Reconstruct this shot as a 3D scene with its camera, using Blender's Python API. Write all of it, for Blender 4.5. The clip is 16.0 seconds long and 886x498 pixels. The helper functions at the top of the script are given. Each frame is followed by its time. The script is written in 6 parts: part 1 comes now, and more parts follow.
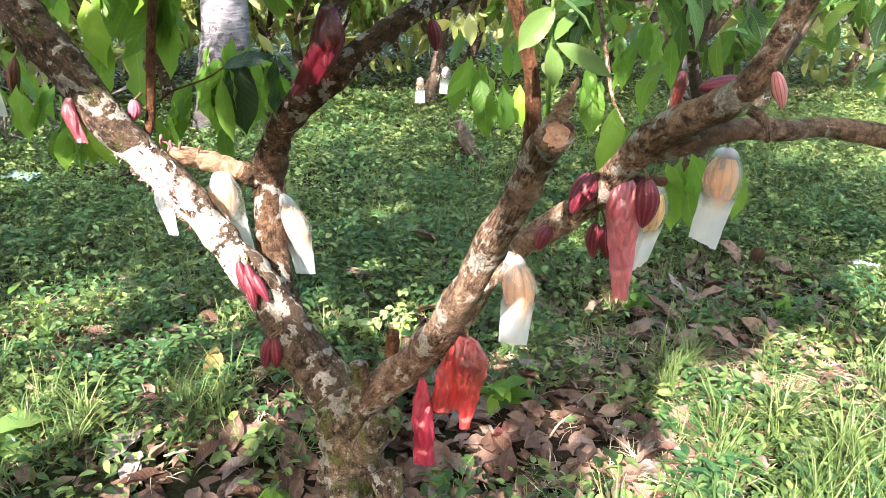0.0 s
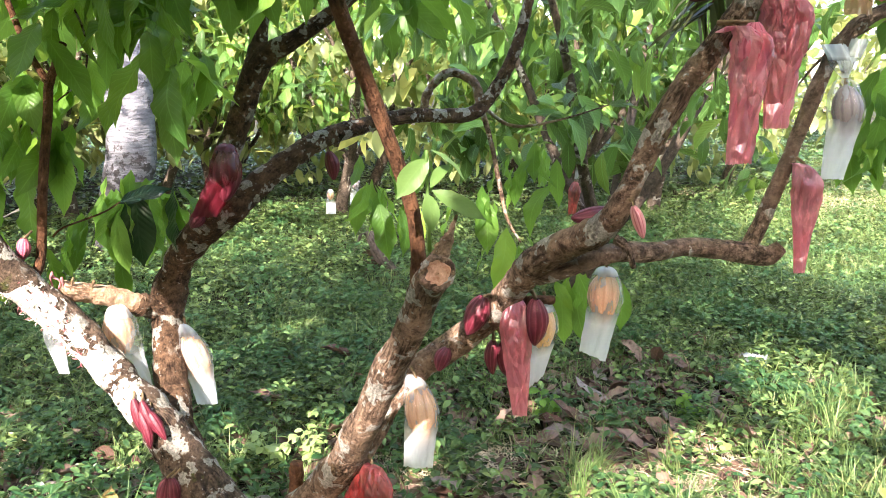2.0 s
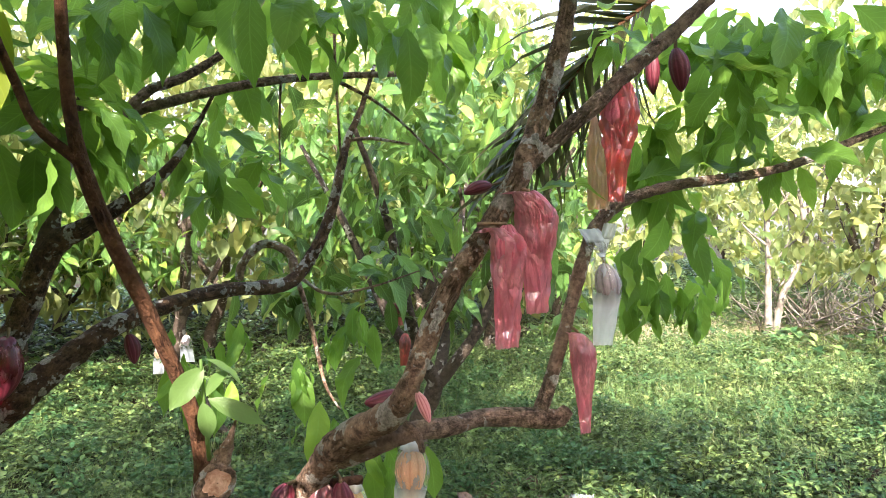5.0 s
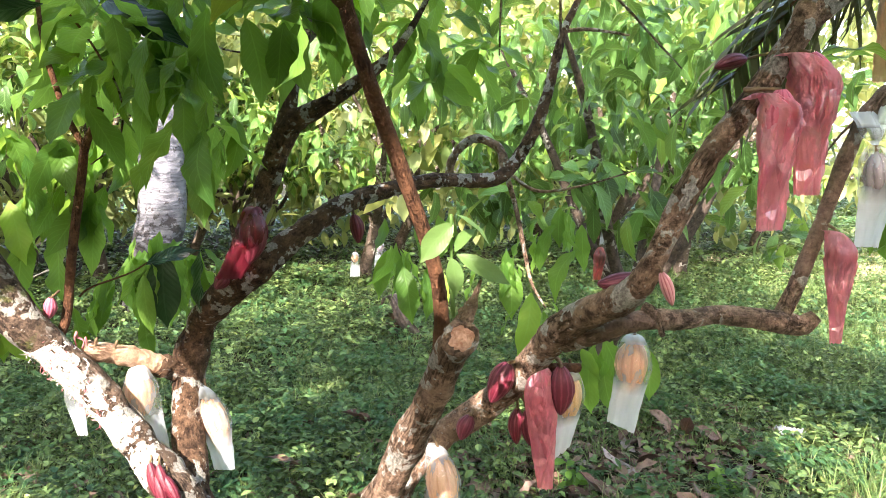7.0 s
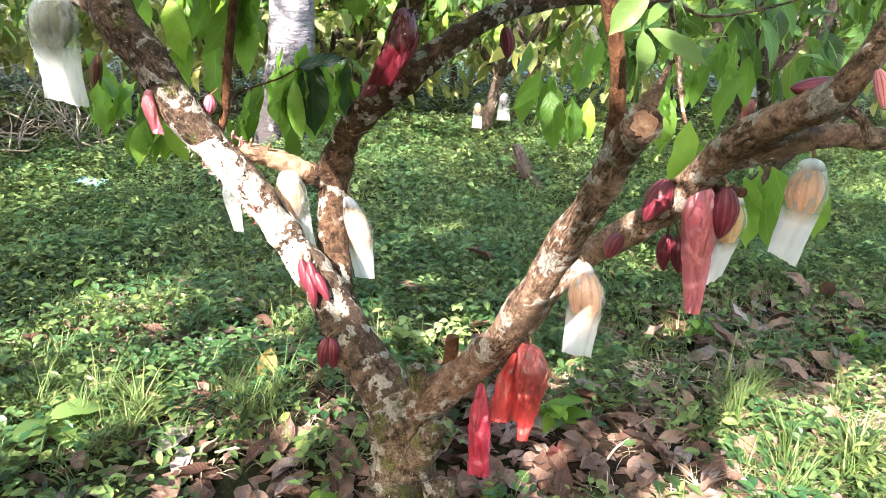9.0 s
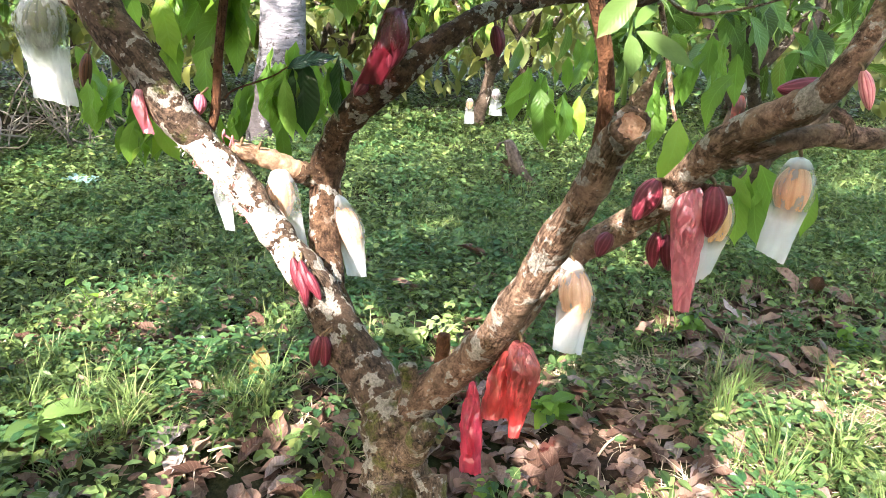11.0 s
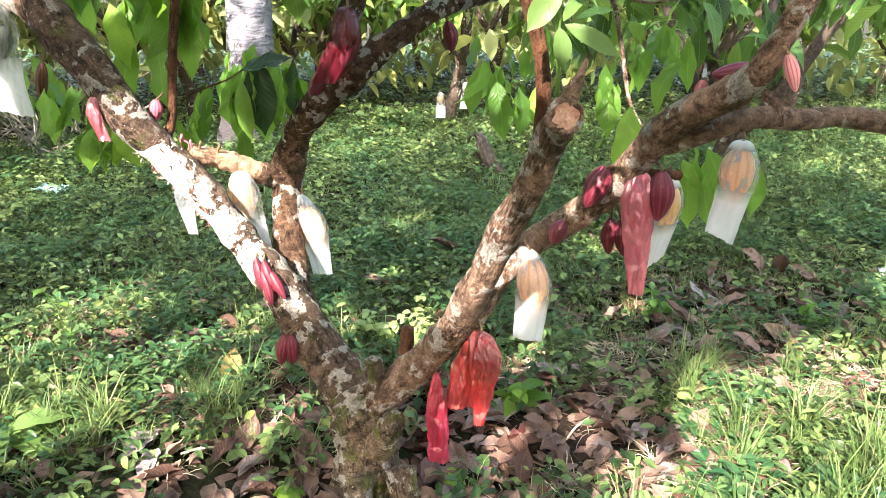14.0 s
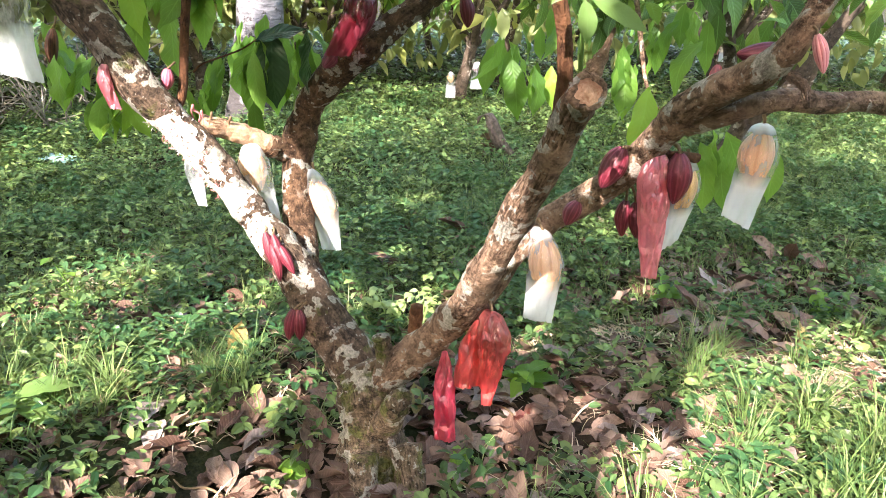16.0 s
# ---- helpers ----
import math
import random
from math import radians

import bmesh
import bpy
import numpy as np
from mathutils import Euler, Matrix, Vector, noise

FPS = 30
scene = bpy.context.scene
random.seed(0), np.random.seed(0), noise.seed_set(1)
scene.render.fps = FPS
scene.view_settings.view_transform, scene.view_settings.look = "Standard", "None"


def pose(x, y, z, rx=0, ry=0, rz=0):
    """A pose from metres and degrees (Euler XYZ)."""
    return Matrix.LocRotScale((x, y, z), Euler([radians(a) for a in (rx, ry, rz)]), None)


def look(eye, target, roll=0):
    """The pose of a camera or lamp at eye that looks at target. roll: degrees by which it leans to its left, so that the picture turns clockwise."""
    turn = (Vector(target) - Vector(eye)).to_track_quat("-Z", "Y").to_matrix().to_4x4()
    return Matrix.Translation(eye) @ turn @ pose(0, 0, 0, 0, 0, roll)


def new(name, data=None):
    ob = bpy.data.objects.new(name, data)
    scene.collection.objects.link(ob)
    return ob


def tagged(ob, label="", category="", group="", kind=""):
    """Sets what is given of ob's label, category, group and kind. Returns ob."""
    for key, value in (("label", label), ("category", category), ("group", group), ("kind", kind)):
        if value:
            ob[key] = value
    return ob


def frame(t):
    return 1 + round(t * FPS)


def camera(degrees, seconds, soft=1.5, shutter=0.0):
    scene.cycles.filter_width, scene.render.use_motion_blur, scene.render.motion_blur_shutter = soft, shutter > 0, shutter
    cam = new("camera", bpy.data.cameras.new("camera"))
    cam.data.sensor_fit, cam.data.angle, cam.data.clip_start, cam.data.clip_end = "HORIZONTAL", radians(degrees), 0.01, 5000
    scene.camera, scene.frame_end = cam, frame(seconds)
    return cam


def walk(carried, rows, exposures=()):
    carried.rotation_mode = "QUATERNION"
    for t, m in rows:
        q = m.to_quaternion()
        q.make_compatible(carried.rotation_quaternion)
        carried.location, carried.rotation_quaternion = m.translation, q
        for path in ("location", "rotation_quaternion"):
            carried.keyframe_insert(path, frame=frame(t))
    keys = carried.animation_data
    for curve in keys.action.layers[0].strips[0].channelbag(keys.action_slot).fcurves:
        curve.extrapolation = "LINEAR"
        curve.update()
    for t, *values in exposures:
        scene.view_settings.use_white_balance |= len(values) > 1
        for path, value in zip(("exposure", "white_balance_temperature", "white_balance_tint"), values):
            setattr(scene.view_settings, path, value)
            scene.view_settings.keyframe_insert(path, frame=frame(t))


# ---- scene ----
cam = camera(64.9, 16.0, 0.6)
PATH = [
    (0, (0.021, 0.227, 1.584), (0.028, 2.083, 0.840), 2.13),
    (0.5, (0.039, 0.232, 1.589), (0.099, 2.095, 0.864), 2.43),
    (1, (0.052, 0.228, 1.614), (0.171, 2.119, 0.972), 2.55),
    (1.5, (0.058, 0.214, 1.646), (0.203, 2.131, 1.097), 1.63),
    (2, (0.081, 0.193, 1.673), (0.311, 2.123, 1.208), 1.53),
    (2.5, (0.127, 0.168, 1.707), (0.492, 2.103, 1.356), 1.50),
    (3, (0.187, 0.136, 1.753), (0.780, 2.031, 1.516), 1.89),
    (3.5, (0.216, 0.116, 1.785), (0.888, 1.995, 1.644), 0.85),
    (3.7, (0.224, 0.111, 1.795), (0.907, 1.988, 1.699), 0.59),
    (5.8, (0.181, 0.137, 1.811), (0.710, 2.064, 1.736), 0.05),
    (6, (0.160, 0.144, 1.808), (0.617, 2.090, 1.720), 0.00),
    (6.5, (0.109, 0.181, 1.741), (0.367, 2.155, 1.544), 0.51),
    (7, (0.082, 0.211, 1.671), (0.243, 2.183, 1.383), 1.77),
    (7.5, (0.047, 0.221, 1.611), (0.092, 2.180, 1.212), 2.06),
    (8, (0.008, 0.218, 1.552), (-0.051, 2.153, 1.047), 2.79),
    (8.5, (-0.018, 0.222, 1.501), (-0.111, 2.126, 0.896), 3.65),
    (9, (-0.033, 0.227, 1.489), (-0.161, 2.109, 0.825), 3.41),
    (11.3, (-0.025, 0.224, 1.510), (-0.131, 2.102, 0.832), 3.40),
    (11.5, (-0.015, 0.226, 1.514), (-0.128, 2.107, 0.846), 3.37),
    (12, (0.000, 0.222, 1.528), (-0.102, 2.107, 0.865), 2.61),
    (12.5, (0.016, 0.222, 1.535), (-0.060, 2.112, 0.885), 2.41),
    (13, (0.030, 0.213, 1.534), (-0.056, 2.108, 0.898), 2.08),
    (13.5, (0.044, 0.197, 1.526), (-0.003, 2.084, 0.866), 1.72),
    (14, (0.048, 0.196, 1.517), (-0.012, 2.071, 0.826), 1.47),
    (14.5, (0.044, 0.201, 1.514), (-0.021, 2.076, 0.819), 2.05),
    (15, (0.037, 0.203, 1.508), (-0.011, 2.074, 0.802), 2.82),
    (15.5, (0.030, 0.207, 1.501), (-0.015, 2.070, 0.773), 3.53),
    (16, (0.026, 0.210, 1.498), (-0.043, 2.066, 0.758), 2.83),
]
EXPOSURE = [(t, stops, 6800, 20) for t, stops in ((0.0, 3.38), (1.5, 3.34), (2.5, 3.26), (3.5, 3.18), (6.0, 3.02), (6.5, 3.10), (7.0, 3.34), (7.5, 3.44), (8.5, 3.50), (12.0, 3.44), (16.0, 3.46))]
walk(cam, [(t, look(eye, target, roll)) for t, eye, target, roll in PATH], EXPOSURE)

# ---- light ----
SUN_EL, SUN_AZ = 38.0, 201.0          # degrees; azimuth from +y towards +x
TO_SUN = Vector((math.sin(radians(SUN_AZ)) * math.cos(radians(SUN_EL)), math.cos(radians(SUN_AZ)) * math.cos(radians(SUN_EL)), math.sin(radians(SUN_EL))))
world = bpy.data.worlds.new("sky")
scene.world = world
world.use_nodes = True
wn = world.node_tree
sky = wn.nodes.new("ShaderNodeTexSky")
sky.sky_type, sky.sun_disc = "NISHITA", False
sky.sun_elevation, sky.sun_rotation = radians(SUN_EL), radians(SUN_AZ)
sky.dust_density, sky.ozone_density = 3.0, 0.8
wn.links.new(sky.outputs[0], wn.nodes["Background"].inputs[0])
wn.nodes["Background"].inputs[1].default_value = 0.15
sun = new("sun", bpy.data.lights.new("sun", "SUN"))
sun.data.energy, sun.data.angle, sun.data.color = 2.0, radians(0.6), (1.0, 0.95, 0.86)
sun.matrix_world = look(TO_SUN * 30, (0, 0, 0))


# ---- materials ----
class Mat:
    """A node material with short ways to add and link nodes."""

    def __init__(self, name):
        self.m = bpy.data.materials.new(name)
        self.m.use_nodes = True
        self.t = self.m.node_tree
        self.t.nodes.clear()
        self.out = self.t.nodes.new("ShaderNodeOutputMaterial")

    def add(self, kind, **inputs):
        n = self.t.nodes.new("ShaderNode" + kind)
        for k, v in inputs.items():
            key = int(k[1:]) if k[0] == "i" and k[1:].isdigit() else k.replace("_", " ")
            self.put(n.inputs[key], v)
        return n

    def put(self, socket, v):
        if isinstance(v, bpy.types.NodeSocket):
            self.t.links.new(v, socket)
        elif isinstance(v, bpy.types.Node):
            self.t.links.new(v.outputs[0], socket)
        else:
            socket.default_value = (*v, 1.0) if isinstance(v, tuple) and len(v) == 3 and socket.type == "RGBA" else v

    def coords(self, which="Object", scale=(1, 1, 1)):
        c = self.add("TexCoord")
        mp = self.add("Mapping", Vector=c.outputs[which])
        mp.inputs["Scale"].default_value = scale
        return mp.outputs[0]

    def noise(self, at, scale, detail=4.0, rough=0.55):
        return self.add("TexNoise", Vector=at, Scale=scale, Detail=detail, Roughness=rough).outputs[0]

    def ramp(self, fac, *stops):
        n = self.add("ValToRGB", Fac=fac)
        e = n.color_ramp.elements
        while len(e) < len(stops):
            e.new(0.5)
        for el, (p, c) in zip(e, stops):
            el.position, el.color = p, (*c, 1.0) if isinstance(c, tuple) else (c, c, c, 1.0)
        return n.outputs[0]

    def mix(self, fac, a, b, blend="MIX"):
        n = self.t.nodes.new("ShaderNodeMix")
        n.data_type, n.blend_type = "RGBA", blend
        self.put(n.inputs[0], fac), self.put(n.inputs[6], a), self.put(n.inputs[7], b)
        return n.outputs[2]

    def math(self, op, a, b=0.0):
        n = self.t.nodes.new("ShaderNodeMath")
        n.operation = op
        self.put(n.inputs[0], a), self.put(n.inputs[1], b)
        return n.outputs[0]

    def bump(self, height, strength=0.4, distance=0.01):
        return self.add("Bump", Height=height, Strength=strength, Distance=distance).outputs[0]

    def shader(self, fac, a, b):
        n = self.t.nodes.new("ShaderNodeMixShader")
        self.put(n.inputs[0], fac), self.put(n.inputs[1], a), self.put(n.inputs[2], b)
        return n

    def done(self, surface):
        self.put(self.out.inputs[0], surface)
        return self.m


def bark_material(name, dark, light, lichen=0.5, moss=0.0, gloss=0.85):
    """Mottled bark: grain, cracks along the limb, crisp pale lichen patches and moss."""
    m = Mat(name)
    at = m.coords()
    big, mid, fine = m.noise(at, 6.0, 3.0), m.noise(at, 34.0, 4.0, 0.6), m.noise(at, 130.0, 4.0, 0.7)
    grain = m.math("ADD", m.math("MULTIPLY", mid, 0.6), m.math("MULTIPLY", fine, 0.4))
    col = m.ramp(grain, (0.40, dark), (0.50, tuple(0.5 * (a + b) for a, b in zip(dark, light))), (0.60, light))
    col = m.mix(m.ramp(big, (0.4, 0.0), (0.62, 0.6)), col, tuple(0.55 * v for v in light))
    along = m.add("Mapping", Vector=m.add("TexCoord").outputs["UV"])
    along.inputs["Scale"].default_value = (1.0, 0.2, 1.0)
    streak = m.noise(along.outputs[0], 130.0, 4.0, 0.65)
    where = m.ramp(m.noise(at, 7.0, 2.0), (0.45, 0.0), (0.6, 1.0))
    groove = m.math("MULTIPLY", m.ramp(streak, (0.40, 1.0), (0.5, 0.0)), where)
    col = m.mix(m.math("MULTIPLY", groove, 0.7), col, tuple(0.6 * v for v in dark))
    edge = m.math("ADD", m.noise(at, 17.0, 3.0, 0.5), m.math("MULTIPLY", m.math("SUBTRACT", mid, 0.5), 0.25))
    areas = m.noise(at, 5.0, 2.0)
    patch = m.math("MULTIPLY", m.ramp(edge, (0.585 - 0.05 * lichen, 0.0), (0.605 - 0.05 * lichen, 1.0)), m.ramp(areas, (0.58 - 0.25 * lichen, 0.0), (0.62 - 0.25 * lichen, 1.0)))
    specks = m.math("MULTIPLY", m.ramp(m.noise(at, 75.0, 2.0), (0.66, 0.0), (0.69, 1.0)), min(1.0, 1.2 * lichen))
    if not lichen:
        patch = m.math("MULTIPLY", patch, 0.0)
    pale = m.ramp(fine, (0.35, (0.22, 0.205, 0.175)), (0.65, (0.50, 0.475, 0.42)))
    col = m.mix(m.math("MAXIMUM", m.math("MULTIPLY", patch, 0.92), m.math("MULTIPLY", specks, 0.7)), col, pale)
    if moss:
        green = m.ramp(m.noise(at, 11.0, 4.0, 0.65), (0.62 - 0.2 * moss, 0.0), (0.72 - 0.2 * moss, 0.85))
        col = m.mix(green, col, m.ramp(fine, (0.35, (0.045, 0.065, 0.014)), (0.65, (0.17, 0.18, 0.05))))
    height = m.math("ADD", grain, m.math("SUBTRACT", m.math("MULTIPLY", patch, 0.12), m.math("MULTIPLY", groove, 0.6)))
    return m.done(m.add("BsdfPrincipled", Base_Color=col, Roughness=gloss, Specular_IOR_Level=0.2, Normal=m.bump(height, 1.0, 0.02)))


def leaf_material(name, dark, light, glow, veins=True, through_light=0.4, rough=0.38, vary="island", vein=0.45, clump=None, gloss=0.28):
    m = Mat(name)
    rnd = m.add("NewGeometry").outputs["Random Per Island"] if vary == "island" else m.add("ObjectInfo").outputs["Random"]
    middle = tuple(0.74 * a + 0.26 * b for a, b in zip(dark, light))
    col = m.ramp(rnd, (0.0, dark), (0.42, middle), (0.72, tuple(0.48 * a + 0.52 * b for a, b in zip(dark, light))), (1.0, tuple(1.15 * b for b in light)))
    col = m.mix(m.math("MULTIPLY", m.noise(m.coords(), 14.0, 3.0), 0.4), col, tuple(0.6 * v for v in dark))
    yellow = m.ramp(m.math("FRACT", m.math("MULTIPLY", rnd, 7.31)), (0.86, 0.0), (0.93, 0.55))
    col = m.mix(yellow, col, glow)
    if clump:
        col = m.mix(m.ramp(m.noise(m.coords(), 2.3, 3.0), (0.45, 0.0), (0.58, 0.7)), col, clump)
    normal = None
    if veins:
        uv = m.add("SeparateXYZ", Vector=m.add("TexCoord").outputs["UV"])
        across = m.math("ABSOLUTE", m.math("SUBTRACT", uv.outputs[0], 0.5))
        slant = m.math("SUBTRACT", m.math("MULTIPLY", uv.outputs[1], 11.0), m.math("MULTIPLY", across, 5.0))
        wave = m.math("ABSOLUTE", m.math("SUBTRACT", m.math("FRACT", slant), 0.5))
        rib = m.math("LESS_THAN", across, 0.025)
        line = m.ramp(wave, (0.0, 1.0), (0.08, 0.0))
        col = m.mix(m.math("MULTIPLY", m.math("MAXIMUM", rib, line), vein), col, tuple(min(1, 1.5 * v + 0.03) for v in light))
        normal = m.bump(m.math("ADD", wave, m.math("MULTIPLY", rib, 0.3)), 1.2 * vein, 0.006)
    front = m.add("BsdfPrincipled", Base_Color=col, Roughness=rough, Specular_IOR_Level=gloss)
    if normal:
        m.put(front.inputs["Normal"], normal)
    back = m.add("BsdfTranslucent", Color=m.mix(0.75, col, glow))
    return m.done(m.shader(through_light, front, back))


def plain(name, dark, light, scale=20.0, rough=0.8, depth=0.3):
    m = Mat(name)
    n = m.noise(m.coords(), scale, 5.0, 0.65)
    col = m.ramp(n, (0.3, dark), (0.7, light))
    return m.done(m.add("BsdfPrincipled", Base_Color=col, Roughness=rough, Normal=m.bump(n, depth, 0.01)))


def litter_material(name, dark, light):
    m = Mat(name)
    rnd = m.add("ObjectInfo").outputs["Random"]
    isl = m.add("NewGeometry").outputs["Random Per Island"]
    key = m.math("FRACT", m.math("ADD", rnd, isl))
    col = m.mix(key, dark, light)
    col = m.mix(m.math("MULTIPLY", m.noise(m.coords(), 25.0, 4.0), 0.7), col, tuple(0.45 * v for v in dark))
    uv = m.add("SeparateXYZ", Vector=m.add("TexCoord").outputs["UV"])
    across = m.math("ABSOLUTE", m.math("SUBTRACT", uv.outputs[0], 0.5))
    slant = m.math("SUBTRACT", m.math("MULTIPLY", uv.outputs[1], 11.0), m.math("MULTIPLY", across, 5.0))
    wave = m.math("ABSOLUTE", m.math("SUBTRACT", m.math("FRACT", slant), 0.5))
    rib = m.math("LESS_THAN", across, 0.03)
    line = m.math("MAXIMUM", rib, m.ramp(wave, (0.0, 1.0), (0.10, 0.0)))
    col = m.mix(m.math("MULTIPLY", line, 0.16), col, tuple(min(1, 1.25 * v) for v in light))
    col = m.mix(m.ramp(m.noise(m.coords(), 9.0, 4.0, 0.7), (0.5, 0.0), (0.66, 0.75)), col, tuple(0.7 * v for v in dark))
    return m.done(m.add("BsdfPrincipled", Base_Color=col, Roughness=0.65, Specular_IOR_Level=0.2, Normal=m.bump(wave, 0.3, 0.005)))


def pod_material(name, groove, ridge, rough=0.42, blotch=0.5):
    m = Mat(name)
    at = m.coords()
    uv = m.add("SeparateXYZ", Vector=m.add("TexCoord").outputs["UV"])
    lobes = m.math("SUBTRACT", 0.5, m.math("ABSOLUTE", m.math("SUBTRACT", m.math("FRACT", m.math("MULTIPLY", uv.outputs[0], 10.0)), 0.5)))
    fine = m.noise(at, 45.0, 4.0, 0.7)
    col = m.mix(m.ramp(m.math("ADD", lobes, m.math("MULTIPLY", m.math("SUBTRACT", fine, 0.5), 0.4)), (0.03, 0.0), (0.20, 1.0)), groove, ridge)
    col = m.mix(m.ramp(m.noise(at, 16.0, 3.0), (0.55, 0.0), (0.7, blotch)), col, tuple(0.5 * v for v in groove))
    return m.done(m.add("BsdfPrincipled", Base_Color=col, Roughness=rough, Normal=m.bump(fine, 0.6, 0.006)))


def bag_material(name, tint, body, clear, tail, gloss=0.16, crumple=1.0, shine=0.10):
    """Thin film: clear where it clings to the pod, milkier in the loose doubled tail and along its creases."""
    m = Mat(name)
    warp = m.noise(m.coords("Object", (1, 1, 0.5)), 22.0, 2.0, 0.5)
    crush = m.add("TexVoronoi", Vector=m.coords("Object", (1, 1, 0.4)), Scale=34.0)
    crush.feature = "DISTANCE_TO_EDGE"
    valley = m.math("MINIMUM", crush.outputs["Distance"], 0.30)
    folds = m.noise(m.coords("Object", (1, 1, 0.18)), 60.0, 3.0, 0.5)
    height = m.math("ADD", m.math("ADD", m.math("MULTIPLY", valley, 1.3 * crumple), m.math("MULTIPLY", warp, 0.6)), m.math("MULTIPLY", folds, 0.45))
    normal = m.bump(height, 0.3 + 0.7 * crumple, 0.010 + 0.012 * crumple)
    skin = m.add("BsdfPrincipled", Base_Color=body, Roughness=gloss, Normal=normal)
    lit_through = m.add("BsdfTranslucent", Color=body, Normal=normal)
    film = m.shader(0.5, skin, lit_through)
    down = m.add("SeparateXYZ", Vector=m.add("TexCoord").outputs["UV"]).outputs[1]
    # milky top: bunched film, also painting the white highlight below the tie
    see = m.ramp(down, (0.03, 0.4 * tail), (0.13, clear), (0.50, clear), (0.64, tail))
    # milky streaks: doubled film, with the glints on folds put into opacity
    streak = m.noise(m.coords("Object", (1, 1, 0.35)), 34.0, 4.0, 0.6)
    see = m.math("MULTIPLY", m.ramp(streak, (0.42, 1.0), (0.52, 0.9), (0.60, 1.0 - 0.6 * min(1.0, crumple))), see)
    see = m.math("MULTIPLY", m.ramp(warp, (0.4, 1.0), (0.7, 1.0 - 0.35 * crumple)), see)
    sheer = m.shader(see, film, m.add("BsdfTransparent", Color=tint))
    return m.done(m.shader(shine, sheer, m.add("BsdfGlossy", Color=(0.95, 0.95, 0.95), Roughness=0.28, Normal=normal)))


BARK = bark_material("bark", (0.055, 0.031, 0.020), (0.40, 0.265, 0.18), 0.72)
# darker copy of the bark, its shade put into the colour of the arching limbs
BARK_DARK = bark_material("dark_bark", (0.022, 0.011, 0.006), (0.18, 0.105, 0.062), 0.65)
BARK_LEANING = bark_material("leaning_bark", (0.018, 0.012, 0.009), (0.22, 0.15, 0.105), 0.8, 0.15)
BARK_MOSSY = bark_material("mossy_bark", (0.022, 0.016, 0.011), (0.31, 0.225, 0.155), 0.85, 0.55)
BARK_BROWN = bark_material("young_bark", (0.07, 0.03, 0.016), (0.21, 0.095, 0.048), 0.0)
BARK_GREY = bark_material("grey_bark", (0.06, 0.038, 0.027), (0.33, 0.225, 0.16), 0.25)
BARK_FAR = bark_material("far_bark", (0.035, 0.026, 0.02), (0.13, 0.10, 0.075), 0.3)
CUT = plain("cut_wood", (0.36, 0.16, 0.09), (0.72, 0.46, 0.31), 55.0, 0.8, 0.8)


def coconut_bark():
    """Grey bark, toned down in place of shade: pale bands between leaf scars, dark blotches that crowd towards the
    foot.
    """
    m = Mat("coconut_bark")
    at = m.coords()
    low = m.add("SeparateXYZ", Vector=at).outputs[2]
    ring = m.noise(m.coords("Object", (0.25, 0.25, 1.0)), 26.0, 3.0, 0.6)
    blot = m.noise(at, 9.0, 5.0, 0.7)
    col = m.ramp(ring, (0.35, (0.085, 0.088, 0.10)), (0.5, (0.15, 0.153, 0.17)), (0.7, (0.20, 0.206, 0.225)))
    edge = m.math("ADD", blot, m.ramp(m.math("MULTIPLY", low, 0.5), (0.25, 0.22), (0.62, 0.0)))
    col = m.mix(m.ramp(edge, (0.60, 0.0), (0.64, 0.9)), col, (0.035, 0.03, 0.03))
    return m.done(m.add("BsdfPrincipled", Base_Color=col, Roughness=0.9, Normal=m.bump(m.math("ADD", ring, blot), 0.7, 0.03)))


COCO = coconut_bark()
PALE_TRUNK = plain("pale_bark", (0.06, 0.05, 0.04), (0.34, 0.31, 0.26), 9.0)
LEAF = leaf_material("cacao_leaf", (0.012, 0.048, 0.012), (0.11, 0.25, 0.045), (0.26, 0.47, 0.05), through_light=0.36)
LEAF_ONE = leaf_material("cacao_leaf_single", (0.035, 0.115, 0.025), (0.20, 0.38, 0.065), (0.40, 0.62, 0.08), vary="object", vein=0.28, through_light=0.5)
# near-black leaf tone; on the high left leaves it stands in for shade
LEAF_DARK = leaf_material("dark_leaf", (0.008, 0.030, 0.012), (0.022, 0.070, 0.024), (0.03, 0.08, 0.02), vary="object", vein=0.3, through_light=0.12, rough=0.3)
LEAF_SHINY = leaf_material("shiny_ribbed_leaf", (0.020, 0.075, 0.055), (0.035, 0.10, 0.075), (0.05, 0.12, 0.06), vary="object", vein=0.5, through_light=0.1, rough=0.2, gloss=0.7)
LEAF_YOUNG = leaf_material("young_cacao_leaf", (0.13, 0.24, 0.065), (0.18, 0.31, 0.09), (0.30, 0.43, 0.12), vary="object", vein=0.08)
# near-black end stands in for shade between leaves; HERB likewise
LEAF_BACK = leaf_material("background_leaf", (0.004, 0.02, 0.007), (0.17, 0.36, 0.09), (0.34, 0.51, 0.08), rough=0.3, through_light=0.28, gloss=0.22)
LEAF_YELLOW = leaf_material("yellowing_leaf", (0.20, 0.27, 0.025), (0.26, 0.33, 0.035), (0.45, 0.46, 0.05), vary="object", vein=0.2)
# leaf colour raised so that the weed behind the trunk looks sunlit
WEED_PALE = leaf_material("pale_weed_leaf", (0.30, 0.42, 0.16), (0.46, 0.56, 0.26), (0.55, 0.65, 0.25), vary="object", vein=0.1)
